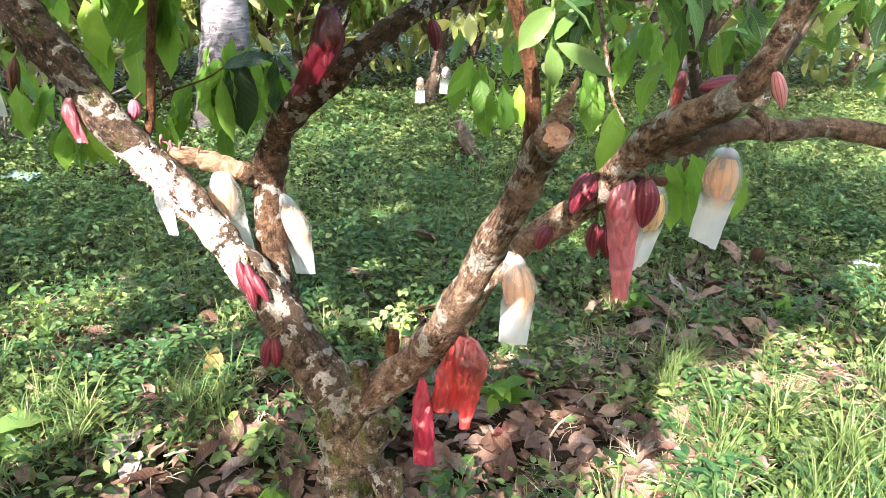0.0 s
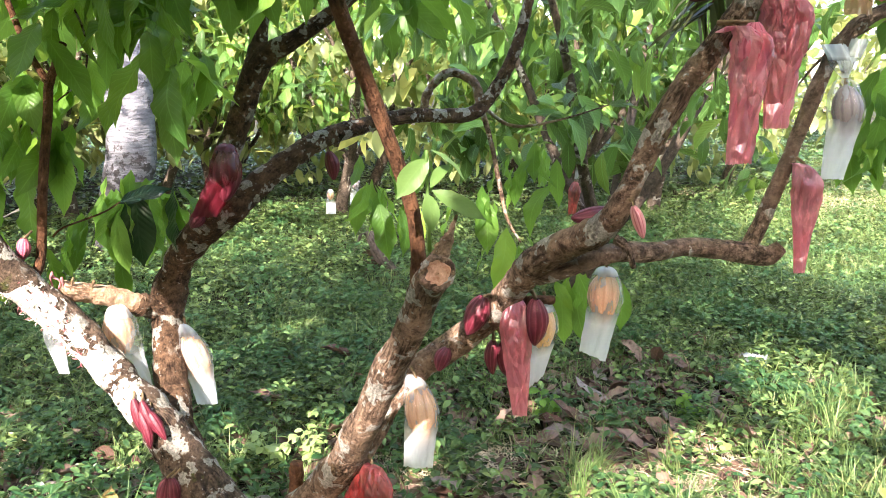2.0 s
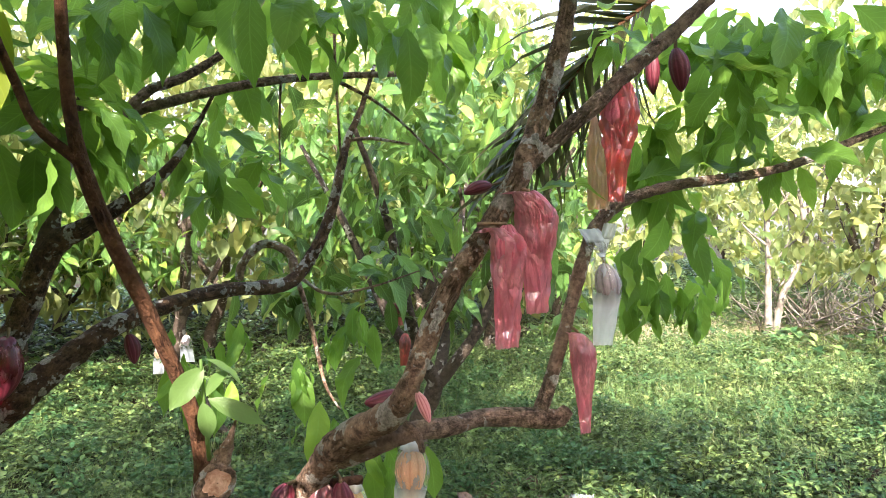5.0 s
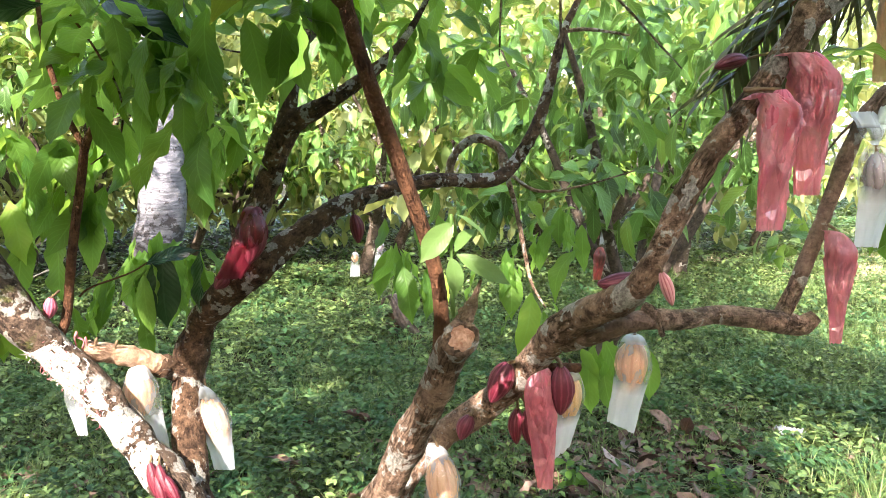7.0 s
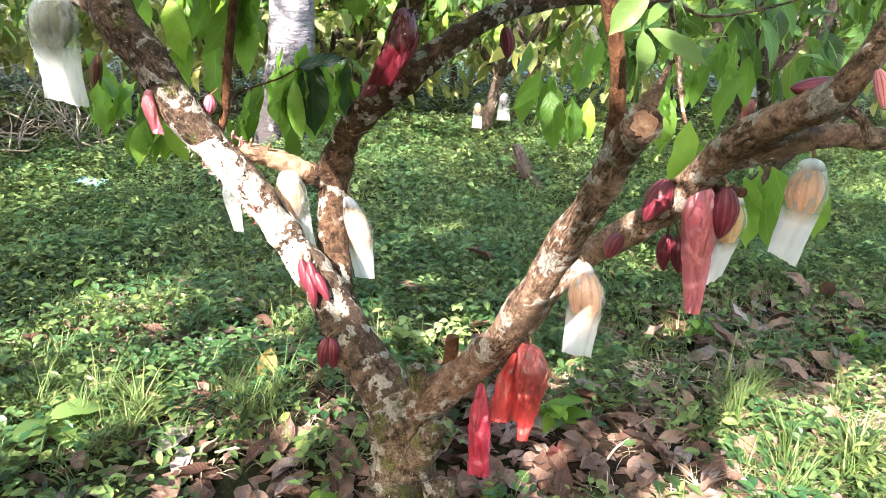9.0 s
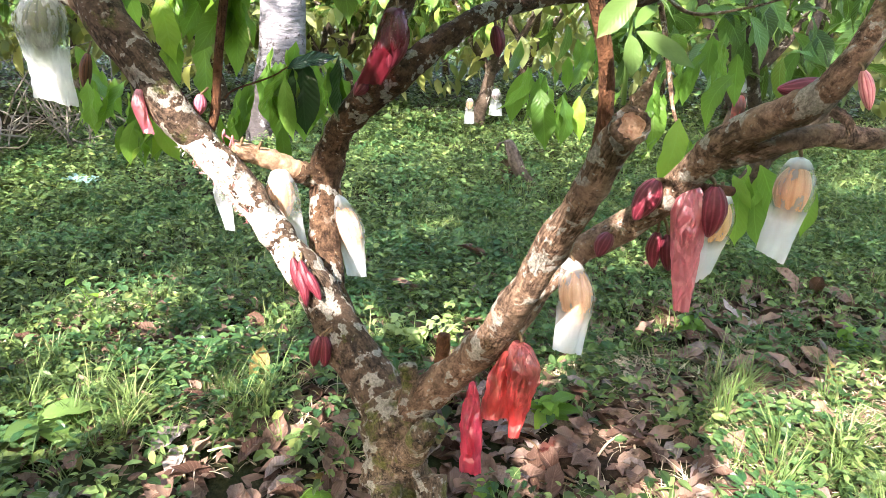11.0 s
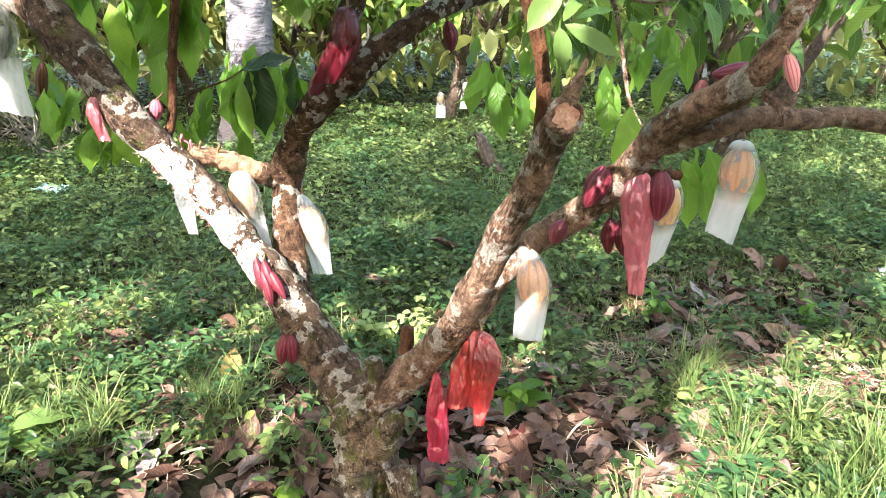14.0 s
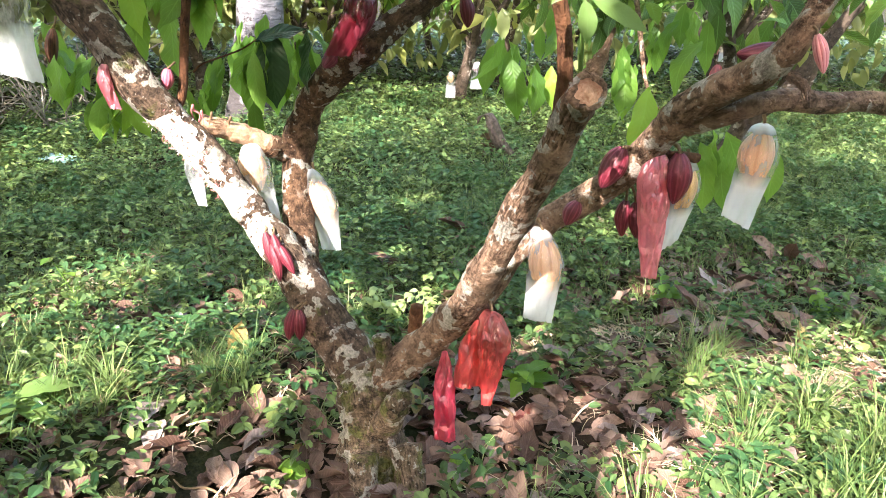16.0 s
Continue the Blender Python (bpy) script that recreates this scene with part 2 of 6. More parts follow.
# pale end raised so the far leaves look blown out by sun
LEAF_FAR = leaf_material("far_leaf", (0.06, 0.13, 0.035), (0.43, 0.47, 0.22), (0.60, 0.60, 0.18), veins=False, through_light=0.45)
HERB = leaf_material("herb_leaf", (0.005, 0.022, 0.007), (0.245, 0.37, 0.125), (0.31, 0.37, 0.11), veins=False, through_light=0.18, rough=0.32, clump=(0.028, 0.10, 0.04), gloss=0.16)
GRASS = leaf_material("grass_blade", (0.055, 0.12, 0.03), (0.23, 0.34, 0.11), (0.46, 0.45, 0.22), veins=False, through_light=0.25, rough=0.45)
LITTER = litter_material("dry_leaf", (0.085, 0.042, 0.028), (0.36, 0.25, 0.195))
LITTER_GREY = litter_material("grey_dry_leaf", (0.19, 0.145, 0.135), (0.44, 0.37, 0.345))
LITTER_YELLOW = litter_material("yellow_dry_leaf", (0.22, 0.16, 0.055), (0.34, 0.26, 0.10))
PEELED = bark_material("peeled_wood", (0.40, 0.22, 0.125), (0.72, 0.50, 0.35), 0.1, 0.0, 0.7)
STRAW = plain("straw", (0.36, 0.28, 0.18), (0.66, 0.56, 0.41), 40.0)
POD_RED = pod_material("red_pod", (0.20, 0.035, 0.055), (0.115, 0.010, 0.022), 0.5)
POD_PINK = pod_material("pink_pod", (0.50, 0.11, 0.14), (0.74, 0.32, 0.33))
POD_TAN = pod_material("tan_pod", (0.60, 0.31, 0.16), (0.76, 0.46, 0.27), blotch=0.15)
POD_ROSE = pod_material("rose_pod", (0.34, 0.05, 0.09), (0.60, 0.16, 0.22), blotch=0.2)
POD_YELLOW = pod_material("yellow_pod", (0.66, 0.40, 0.14), (0.76, 0.50, 0.22), blotch=0.12)
LEAF_BUNCH = pod_material("withered_bunch", (0.035, 0.012, 0.006), (0.12, 0.045, 0.022), 0.7)
POD_GREEN = pod_material("green_pod", (0.05, 0.065, 0.03), (0.16, 0.17, 0.09), 0.6, 0.5)
POD_DARK = pod_material("dark_pod", (0.14, 0.10, 0.115), (0.30, 0.24, 0.25))
BAG_WHITE = bag_material("white_film", (0.99, 0.98, 0.98), (0.84, 0.90, 0.94), 0.90, 0.28, crumple=0.25, shine=0.06)
BAG_CLEAR = bag_material("clear_film", (0.96, 0.98, 0.96), (0.84, 0.88, 0.88), 0.90, 0.14, crumple=0.6, shine=0.07)
BAG_RED = bag_material("red_film", (0.97, 0.42, 0.42), (0.92, 0.15, 0.15), 0.72, 0.66, crumple=1.0, shine=0.14)
BAG_MAROON = bag_material("maroon_film", (0.74, 0.28, 0.33), (0.26, 0.025, 0.05), 0.80, 0.35, crumple=0.6, shine=0.05)
BAG_PINK = bag_material("pink_film", (0.98, 0.56, 0.62), (0.94, 0.32, 0.40), 0.52, 0.42, crumple=1.0, shine=0.14)
BAG_CRIMSON = bag_material("crimson_film", (0.92, 0.22, 0.34), (0.80, 0.07, 0.17), 0.4, 0.22, crumple=1.0, shine=0.14)
BAG_BEIGE = bag_material("beige_film", (0.95, 0.82, 0.62), (0.78, 0.55, 0.36), 0.4, 0.4)
STALK = plain("pod_stalk", (0.10, 0.06, 0.03), (0.26, 0.17, 0.09), 60.0)
FLOWER = plain("cacao_flower", (0.55, 0.44, 0.38), (0.85, 0.78, 0.72), 80.0, 0.7)
FLOWER_PINK = plain("cacao_flower_pink", (0.42, 0.10, 0.12), (0.62, 0.26, 0.26), 80.0, 0.7)
# white flakes, coloured to carry the limb's sun glare
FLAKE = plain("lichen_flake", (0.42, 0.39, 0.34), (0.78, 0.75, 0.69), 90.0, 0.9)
SCRAP = plain("plastic_scrap", (0.22, 0.24, 0.25), (0.44, 0.46, 0.46), 30.0, 0.35)
# near-white tone in place of the sun's overexposure on the limb's bark
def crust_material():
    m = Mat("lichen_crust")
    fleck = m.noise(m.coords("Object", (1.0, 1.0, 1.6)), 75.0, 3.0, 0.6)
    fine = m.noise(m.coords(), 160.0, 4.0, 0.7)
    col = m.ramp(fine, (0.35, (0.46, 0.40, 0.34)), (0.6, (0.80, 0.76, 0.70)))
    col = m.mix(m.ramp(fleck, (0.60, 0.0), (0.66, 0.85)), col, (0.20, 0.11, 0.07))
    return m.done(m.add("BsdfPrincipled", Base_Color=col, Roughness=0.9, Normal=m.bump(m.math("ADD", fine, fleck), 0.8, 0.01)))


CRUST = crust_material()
SHEATH = plain("dry_sheath", (0.025, 0.02, 0.017), (0.16, 0.13, 0.115), 30.0, 0.85, 0.6)
TEAL = plain("teal_scrap", (0.14, 0.28, 0.27), (0.26, 0.42, 0.40), 20.0, 0.4)
FROND = leaf_material("palm_leaflet", (0.03, 0.035, 0.015), (0.09, 0.10, 0.035), (0.2, 0.2, 0.06), veins=False, through_light=0.2)


def soil():
    m = Mat("soil")
    at = m.coords()
    fine, big = m.noise(at, 60.0, 6.0, 0.7), m.noise(at, 1.6, 3.0)
    # soil tone set near black to deepen the shade between weeds
    col = m.ramp(fine, (0.3, (0.008, 0.006, 0.004)), (0.7, (0.05, 0.034, 0.023)))
    col = m.mix(m.ramp(big, (0.4, 0.0), (0.65, 0.75)), col, m.ramp(fine, (0.3, (0.012, 0.022, 0.007)), (0.7, (0.04, 0.07, 0.02))))
    return m.done(m.add("BsdfPrincipled", Base_Color=col, Roughness=0.95, Specular_IOR_Level=0.1, Normal=m.bump(fine, 0.8, 0.02)))


SOIL = soil()


# ---- mesh helpers ----
def sheet(name, verts, faces, material, uvs=None, smooth=True):
    """A mesh from arrays of corners and of equal-sided faces, with one UV a corner of the mesh."""
    v, f = np.asarray(verts, np.float32).reshape(-1, 3), np.asarray(faces, np.int32)
    me = bpy.data.meshes.new(name)
    n = f.shape[1]
    me.vertices.add(len(v)), me.loops.add(f.size), me.polygons.add(len(f))
    me.vertices.foreach_set("co", v.ravel())
    me.loops.foreach_set("vertex_index", f.ravel())
    me.polygons.foreach_set("loop_start", np.arange(0, f.size, n, dtype=np.int32))
    me.polygons.foreach_set("use_smooth", np.full(len(f), smooth))
    if uvs is not None:
        layer = me.uv_layers.new(name="UVMap")
        layer.data.foreach_set("uv", np.asarray(uvs, np.float32)[f.ravel()].ravel())
    me.materials.append(material)
    me.update(calc_edges=True)
    me.validate()
    return me


def part(name, mesh, parent=None, label=""):
    ob = new(name, mesh)
    if parent is not None:
        ob.parent = parent
    return tagged(ob, label)


def thing(name, label, category, at=(0, 0, 0), group="", kind=""):
    ob = new(name)
    ob.location = at
    ob.empty_display_size = 0.05
    return tagged(ob, label, category, group, kind)


def spline(nodes, step):
    """Points evenly spaced along a smooth curve through the nodes (any number of columns)."""
    p = np.asarray(nodes, float)
    p = np.vstack([2 * p[0] - p[1], p, 2 * p[-1] - p[-2]])
    out = []
    for i in range(1, len(p) - 2):
        n = max(2, int(np.linalg.norm(p[i + 1][:3] - p[i][:3]) / step))
        s = np.linspace(0, 1, n, endpoint=False)[:, None]
        a, b, c, d = p[i - 1], p[i], p[i + 1], p[i + 2]
        out.append(0.5 * (2 * b + (c - a) * s + (2 * a - 5 * b + 4 * c - d) * s ** 2 + (3 * b - a - 3 * c + d) * s ** 3))
    return np.vstack(out + [p[-2:-1]])


def tube(nodes, seg=16, step=0.016, rough=0.10, lumps=0.16, origin=(0, 0, 0), seed=0, flare=0.0, burl=0.0):
    """Corners and quads of a limb through nodes (x, y, z, radius), with knobbly bark and rounded ends."""
    pts = spline(nodes, step)
    c, rad = pts[:, :3], np.maximum(pts[:, 3], 0.001)
    tan = np.gradient(c, axis=0)
    tan /= np.linalg.norm(tan, axis=1)[:, None] + 1e-9
    u = np.array((0.05, 1.0, 0.1))
    rings = []
    ang = np.linspace(0, 2 * math.pi, seg, endpoint=False)
    for i in range(len(c)):
        u = u - tan[i] * np.dot(u, tan[i])
        u /= np.linalg.norm(u) + 1e-9
        w = np.cross(tan[i], u)
        ring = []
        for a in ang:
            d = math.cos(a) * u + math.sin(a) * w
            q = Vector(c[i] + d * rad[i])
            k = 1 + lumps * noise.noise(q * (0.35 / rad[i]) + Vector((seed, 0, 0))) + rough * noise.noise(q * (1.1 / max(rad[i], 0.012)) + Vector((0, seed, 0)))
            if burl:
                k += burl * (0.5 - abs(noise.noise(q * 14 + Vector((seed, seed, 0)))) * 2) + burl * 0.6 * noise.noise(q * 37)
            if flare:
                k += flare * max(0.0, 1 - i / (0.45 * len(c))) ** 2 * (0.6 + 0.8 * math.sin(a * 5 + seed))
            ring.append(c[i] + d * rad[i] * k)
        rings.append(ring)
    v = [p for r in rings for p in r] + [c[0] - tan[0] * rad[0] * 0.25, c[-1] + tan[-1] * rad[-1] * 0.25]
    f = []
    n = len(rings)
    for i in range(n - 1):
        for j in range(seg):
            k = (j + 1) % seg
            f.append((i * seg + j, i * seg + k, (i + 1) * seg + k, (i + 1) * seg + j))
    for j in range(0, seg, 2):
        f.append((n * seg, (j + 2) % seg, (j + 1) % seg, j))
        b = (n - 1) * seg
        f.append((n * seg + 1, b + j, b + (j + 1) % seg, b + (j + 2) % seg))
    return np.array(v) - np.array(origin), np.array(f)


def bark_uv(nodes, seg, step):
    """UVs in metres for tube(): round the limb and along it."""
    pts = spline(nodes, step)
    run = np.concatenate([[0], np.cumsum(np.linalg.norm(np.diff(pts[:, :3], axis=0), axis=1))])
    r = float(np.mean(pts[:, 3]))
    uv = [(2 * math.pi * r * j / seg, d) for d in run for j in range(seg)]
    return np.array(uv + [(0, run[0]), (0, run[-1])])


def gz(x, y):
    """Height of the ground."""
    return 0.045 * np.clip(x, -4, 6) - 0.02 + 0.018 * np.sin(2.1 * x + 0.7) * np.sin(1.7 * y + 0.4) + 0.012 * np.sin(5.3 * x) * np.cos(4.1 * y + 1)


# ---- leaf shapes ----
OUTLINE = ((0.0, 0.04, 0.13, 0.28, 0.48, 0.64, 0.77, 0.86, 0.93, 1.0), (0.03, 0.18, 0.56, 0.87, 1.0, 0.93, 0.68, 0.36, 0.14, 0.015))


def leaf_shape(rows, droop, fold, wave, seed, slim=0.34, cols=5, rag=0.0):
    """A leaf one unit long along +y, drawn out into a drip tip, that droops towards -z; corners, quads, UVs."""
    rng = np.random.default_rng(seed)
    v, uv = [], []
    ph, bend = rng.uniform(0, 6), rng.uniform(-0.07, 0.07)
    torn = 1 + rag * np.random.default_rng(seed + 500).uniform(-1, 0.35, (rows + 1, 2))
    for i in range(rows + 1):
        s = i / rows
        w = slim * 0.5 * float(np.interp(s, *OUTLINE)) + 0.002
        a = droop * s * s
        y, z = s * (1 - 0.28 * droop * s), -a * 0.62 + 0.06 * wave * math.sin(8 * s + ph)
        for j in range(cols):
            t = 2 * j / (cols - 1) - 1
            lift = fold * abs(t) * w + wave * w * math.sin(s * 15 + ph + (2 if t > 0 else 0)) * abs(t) ** 2
            v.append((t * w * torn[i, int(t > 0)] + bend * math.sin(math.pi * s), y, z + lift))
            uv.append((0.5 + 0.5 * t, s))
    f = [(i * cols + j, i * cols + j + 1, (i + 1) * cols + j + 1, (i + 1) * cols + j) for i in range(rows) for j in range(cols - 1)]
    return np.array(v), np.array(f), np.array(uv)


def turn(yaw, pitch, roll):
    """Arrays of rotation matrices: +y swung by yaw, raised by pitch, rolled."""
    cy, sy, cp, sp, cr, sr = np.cos(yaw), np.sin(yaw), np.cos(pitch), np.sin(pitch), np.cos(roll), np.sin(roll)
    o, i = np.zeros_like(cy), np.ones_like(cy)
    rz = np.stack([cy, -sy, o, sy, cy, o, o, o, i], -1).reshape(-1, 3, 3)
    rx = np.stack([i, o, o, o, cp, -sp, o, sp, cp], -1).reshape(-1, 3, 3)
    ry = np.stack([cr, o, sr, o, i, o, -sr, o, cr], -1).reshape(-1, 3, 3)
    return rz @ rx @ ry


def scatter(name, shapes, pos, rot, size, material, smooth=True):
    """One mesh of many leaves."""
    V, F, U, base = [], [], [], 0
    which = np.arange(len(pos)) % len(shapes)
    size = np.asarray(size, float)
    if size.ndim == 1:
        size = np.repeat(size[:, None], 3, 1)
    for k, (v, f, uv) in enumerate(shapes):
        sel = which == k
        n = int(sel.sum())
        if not n:
            continue
        w = np.einsum("nij,nvj->nvi", rot[sel], v[None] * size[sel][:, None, :]) + pos[sel][:, None, :]
        V.append(w.reshape(-1, 3))
        F.append((f[None] + (np.arange(n) * len(v))[:, None, None]).reshape(-1, f.shape[1]) + base)
        U.append(np.tile(uv, (n, 1)))
        base += n * len(v)
    return sheet(name, np.vstack(V), np.vstack(F), material, np.vstack(U), smooth)


NEAR_LEAVES = [leaf_shape(14, d, 0.22, 0.28, k, s) for k, (d, s) in enumerate(((0.35, 0.34), (0.7, 0.31), (0.5, 0.36), (0.95, 0.32), (0.2, 0.30)))]
MID_LEAVES = [leaf_shape(7, d, 0.3, 0.15, k + 10, s, 3) for k, (d, s) in enumerate(((0.4, 0.36), (0.8, 0.32), (0.55, 0.40)))]
FAR_LEAVES = [leaf_shape(4, d, 0.3, 0.0, k + 20, 0.42, 3) for k, d in enumerate((0.3, 0.7))]
DRY_LEAVES = [leaf_shape(14, d, f, w, k + 30, s, rag=0.09) for k, (d, f, w, s) in enumerate(((0.3, 0.5, 0.16, 0.42), (-0.15, -0.45, 0.2, 0.40), (0.45, 0.85, 0.15, 0.38), (0.12, 0.25, 0.2, 0.46), (-0.2, 0.65, 0.18, 0.40)))]


def bunch(rng, centre, n, size, spread=0.07, down=(-80, -25)):
    """Places, turns and sizes for n leaves hanging round a twig's end."""
    pos = np.array(centre) + rng.normal(0, spread, (n, 3)) * (1, 1, 0.7)
    yaw = rng.uniform(0, 2 * math.pi, n)
    pitch = np.radians(rng.uniform(down[0], down[1], n))
    rot = turn(yaw, pitch, rng.normal(0, 0.45, n))
    return pos, rot, size * rng.uniform(0.65, 1.15, n)


# ---- ground ----
def build_ground():
    e = np.concatenate([-np.geomspace(90, 9, 14), np.linspace(-8, 12, 201), np.geomspace(13, 90, 14)])
    X, Y = np.meshgrid(e, e + 1.0)
    Z = gz(X, Y)
    near = (np.abs(X) < 5) & (np.abs(Y - 3) < 5)
    for i, j in zip(*np.nonzero(near)):
        Z[i, j] += 0.02 * noise.noise(Vector((X[i, j] * 3, Y[i, j] * 3, 0)))
    n = len(e)
    i, j = np.meshgrid(np.arange(n - 1), np.arange(n - 1), indexing="ij")
    a = (i * n + j).ravel()
    f = np.stack([a, a + 1, a + n + 1, a + n], 1)
    ob = new("ground", sheet("ground", np.stack([X, Y, Z], -1), f, SOIL))
    return tagged(ob, "dark soil under weeds and fallen leaves", "ground", kind="structure")


ground = build_ground()

# ---- the cacao tree ----
tree = thing("cacao_tree", "low forked cacao tree with mottled lichen bark and hung pods", "tree", (-0.23, 2.1, -0.04))
ORIGIN = np.array(tree.location)


def rings_mesh(name, rings, material, u_wrap=True):
    n, seg = len(rings), len(rings[0])
    v = np.array(rings).reshape(-1, 3)
    uv = np.array([(j / seg, i / (n - 1)) for i in range(n) for j in range(seg)])
    f = [(i * seg + j, i * seg + (j + 1) % seg, (i + 1) * seg + (j + 1) % seg, (i + 1) * seg + j) for i in range(n - 1) for j in range(seg)]
    return sheet(name, v, f, material, uv)


def axes(d):
    d = np.asarray(d, float) / np.linalg.norm(d)
    u = np.cross(d, (0, 1, 0.01))
    u /= np.linalg.norm(u)
    return d, u, np.cross(d, u)


def limb(name, nodes, material=None, label="", parent=None, seg=16, step=0.016, rough=0.10, lumps=0.16, seed=1, flare=0.0, burl=0.0):
    v, f = tube(nodes, seg, step, rough, lumps, ORIGIN, seed, flare, burl)
    return part(name, sheet(name, v, f, material or BARK, bark_uv(nodes, seg, step)), parent or tree, label)


trunk = limb("trunk", [(-0.225, 2.100, -0.20, 0.175), (-0.233, 2.100, -0.08, 0.135), (-0.246, 2.105, 0.04, 0.112), (-0.252, 2.120, 0.15, 0.108), (-0.268, 2.140, 0.235, 0.105), (-0.30, 2.170, 0.285, 0.08)],
             BARK_MOSSY, "stout gnarled trunk with moss and white lichen", seg=56, step=0.007, rough=0.12, lumps=0.22, seed=3, flare=0.10, burl=0.17)
limb("limb", [(-0.262, 2.150, 0.190, 0.0870), (-0.355, 2.220, 0.313, 0.0830), (-0.456, 2.280, 0.415, 0.0800), (-0.559, 2.330, 0.563, 0.0680), (-0.694, 2.375, 0.718, 0.0530), (-0.808, 2.400, 0.858, 0.0510),
              (-0.936, 2.390, 1.007, 0.0540), (-1.020, 2.360, 1.117, 0.0590), (-1.150, 2.400, 1.270, 0.0640), (-1.275, 2.440, 1.415, 0.0640), (-1.36, 2.50, 1.56, 0.055), (-1.44, 2.55, 1.78, 0.048), (-1.50, 2.60, 2.05, 0.038), (-1.62, 2.62, 2.4, 0.026), (-1.8, 2.6, 2.75, 0.014)],
     BARK_LEANING, "thick leaning limb patched with white lichen", seg=26, step=0.012, seed=5)
limb("limb", [(-1.275, 2.440, 1.415, 0.055), (-1.40, 2.46, 1.47, 0.048), (-1.60, 2.45, 1.53, 0.042), (-1.85, 2.42, 1.66, 0.036), (-2.2, 2.40, 1.92, 0.026), (-2.5, 2.40, 2.3, 0.014)], seed=6)
limb("limb", [(-0.475, 2.330, 0.430, 0.0600), (-0.535, 2.410, 0.530, 0.0590), (-0.589, 2.560, 0.652, 0.0575), (-0.617, 2.660, 0.815, 0.0560), (-0.610, 2.700, 0.913, 0.0590), (-0.569, 2.690, 1.027, 0.0520), (-0.476, 2.610, 1.142, 0.0550), (-0.378, 2.555, 1.224, 0.0515),
              (-0.278, 2.570, 1.312, 0.0440), (-0.172, 2.620, 1.398, 0.0385), (-0.062, 2.680, 1.467, 0.0340), (0.095, 2.800, 1.514, 0.0290), (0.269, 2.950, 1.543, 0.0280), (0.441, 3.080, 1.540, 0.0285), (0.545, 3.150, 1.550, 0.0300), (0.620, 3.190, 1.615, 0.0285),
              (0.688, 3.200, 1.725, 0.0260), (0.748, 3.220, 1.880, 0.0235), (0.797, 3.260, 2.075, 0.0200), (0.835, 3.300, 2.200, 0.0170), (0.90, 3.350, 2.33, 0.0140), (0.98, 3.400, 2.56, 0.008)],
     BARK_DARK, "long arching limb with flaking bark", seg=20, step=0.014, seed=7)
limb("limb", [(-0.395, 2.560, 1.20, 0.048), (-0.378, 2.600, 1.389, 0.0440), (-0.330, 2.620, 1.521, 0.0420), (-0.282, 2.620, 1.660, 0.0410), (-0.245, 2.620, 1.735, 0.0400), (-0.141, 2.600, 1.795, 0.0290), (-0.023, 2.600, 1.878, 0.0230), (0.079, 2.620, 1.966, 0.0180), (0.155, 2.650, 2.076, 0.0118), (0.24, 2.7, 2.25, 0.006)], BARK_DARK, seed=8)
limb("limb", [(-0.268, 2.620, 1.69, 0.036), (-0.254, 2.650, 1.840, 0.0290), (-0.228, 2.69, 1.965, 0.0235), (-0.20, 2.72, 2.09, 0.018), (-0.17, 2.76, 2.3, 0.010)], BARK_DARK, seed=9)
limb("limb", [(0.580, 3.170, 1.565, 0.0220), (0.560, 3.230, 1.673, 0.0190), (0.457, 3.280, 1.715, 0.0190), (0.372, 3.300, 1.640, 0.0185), (0.350, 3.300, 1.555, 0.0190)], label="curled side limb", seed=10, step=0.012)
limb("limb", [(-0.235, 2.110, 0.230, 0.0620), (-0.175, 2.105, 0.325, 0.0590), (-0.085, 2.100, 0.425, 0.0540), (0.026, 2.030, 0.598, 0.0510), (0.096, 1.880, 0.824, 0.0430), (0.142, 1.790, 0.976, 0.0410), (0.178, 1.725, 1.082, 0.0400), (0.208, 1.660, 1.192, 0.0375), (0.222, 1.605, 1.261, 0.0350), (0.229, 1.555, 1.300, 0.0325)],
     BARK, "sawn-off limb with flaking bark", seg=22, step=0.012, lumps=0.26, seed=11)


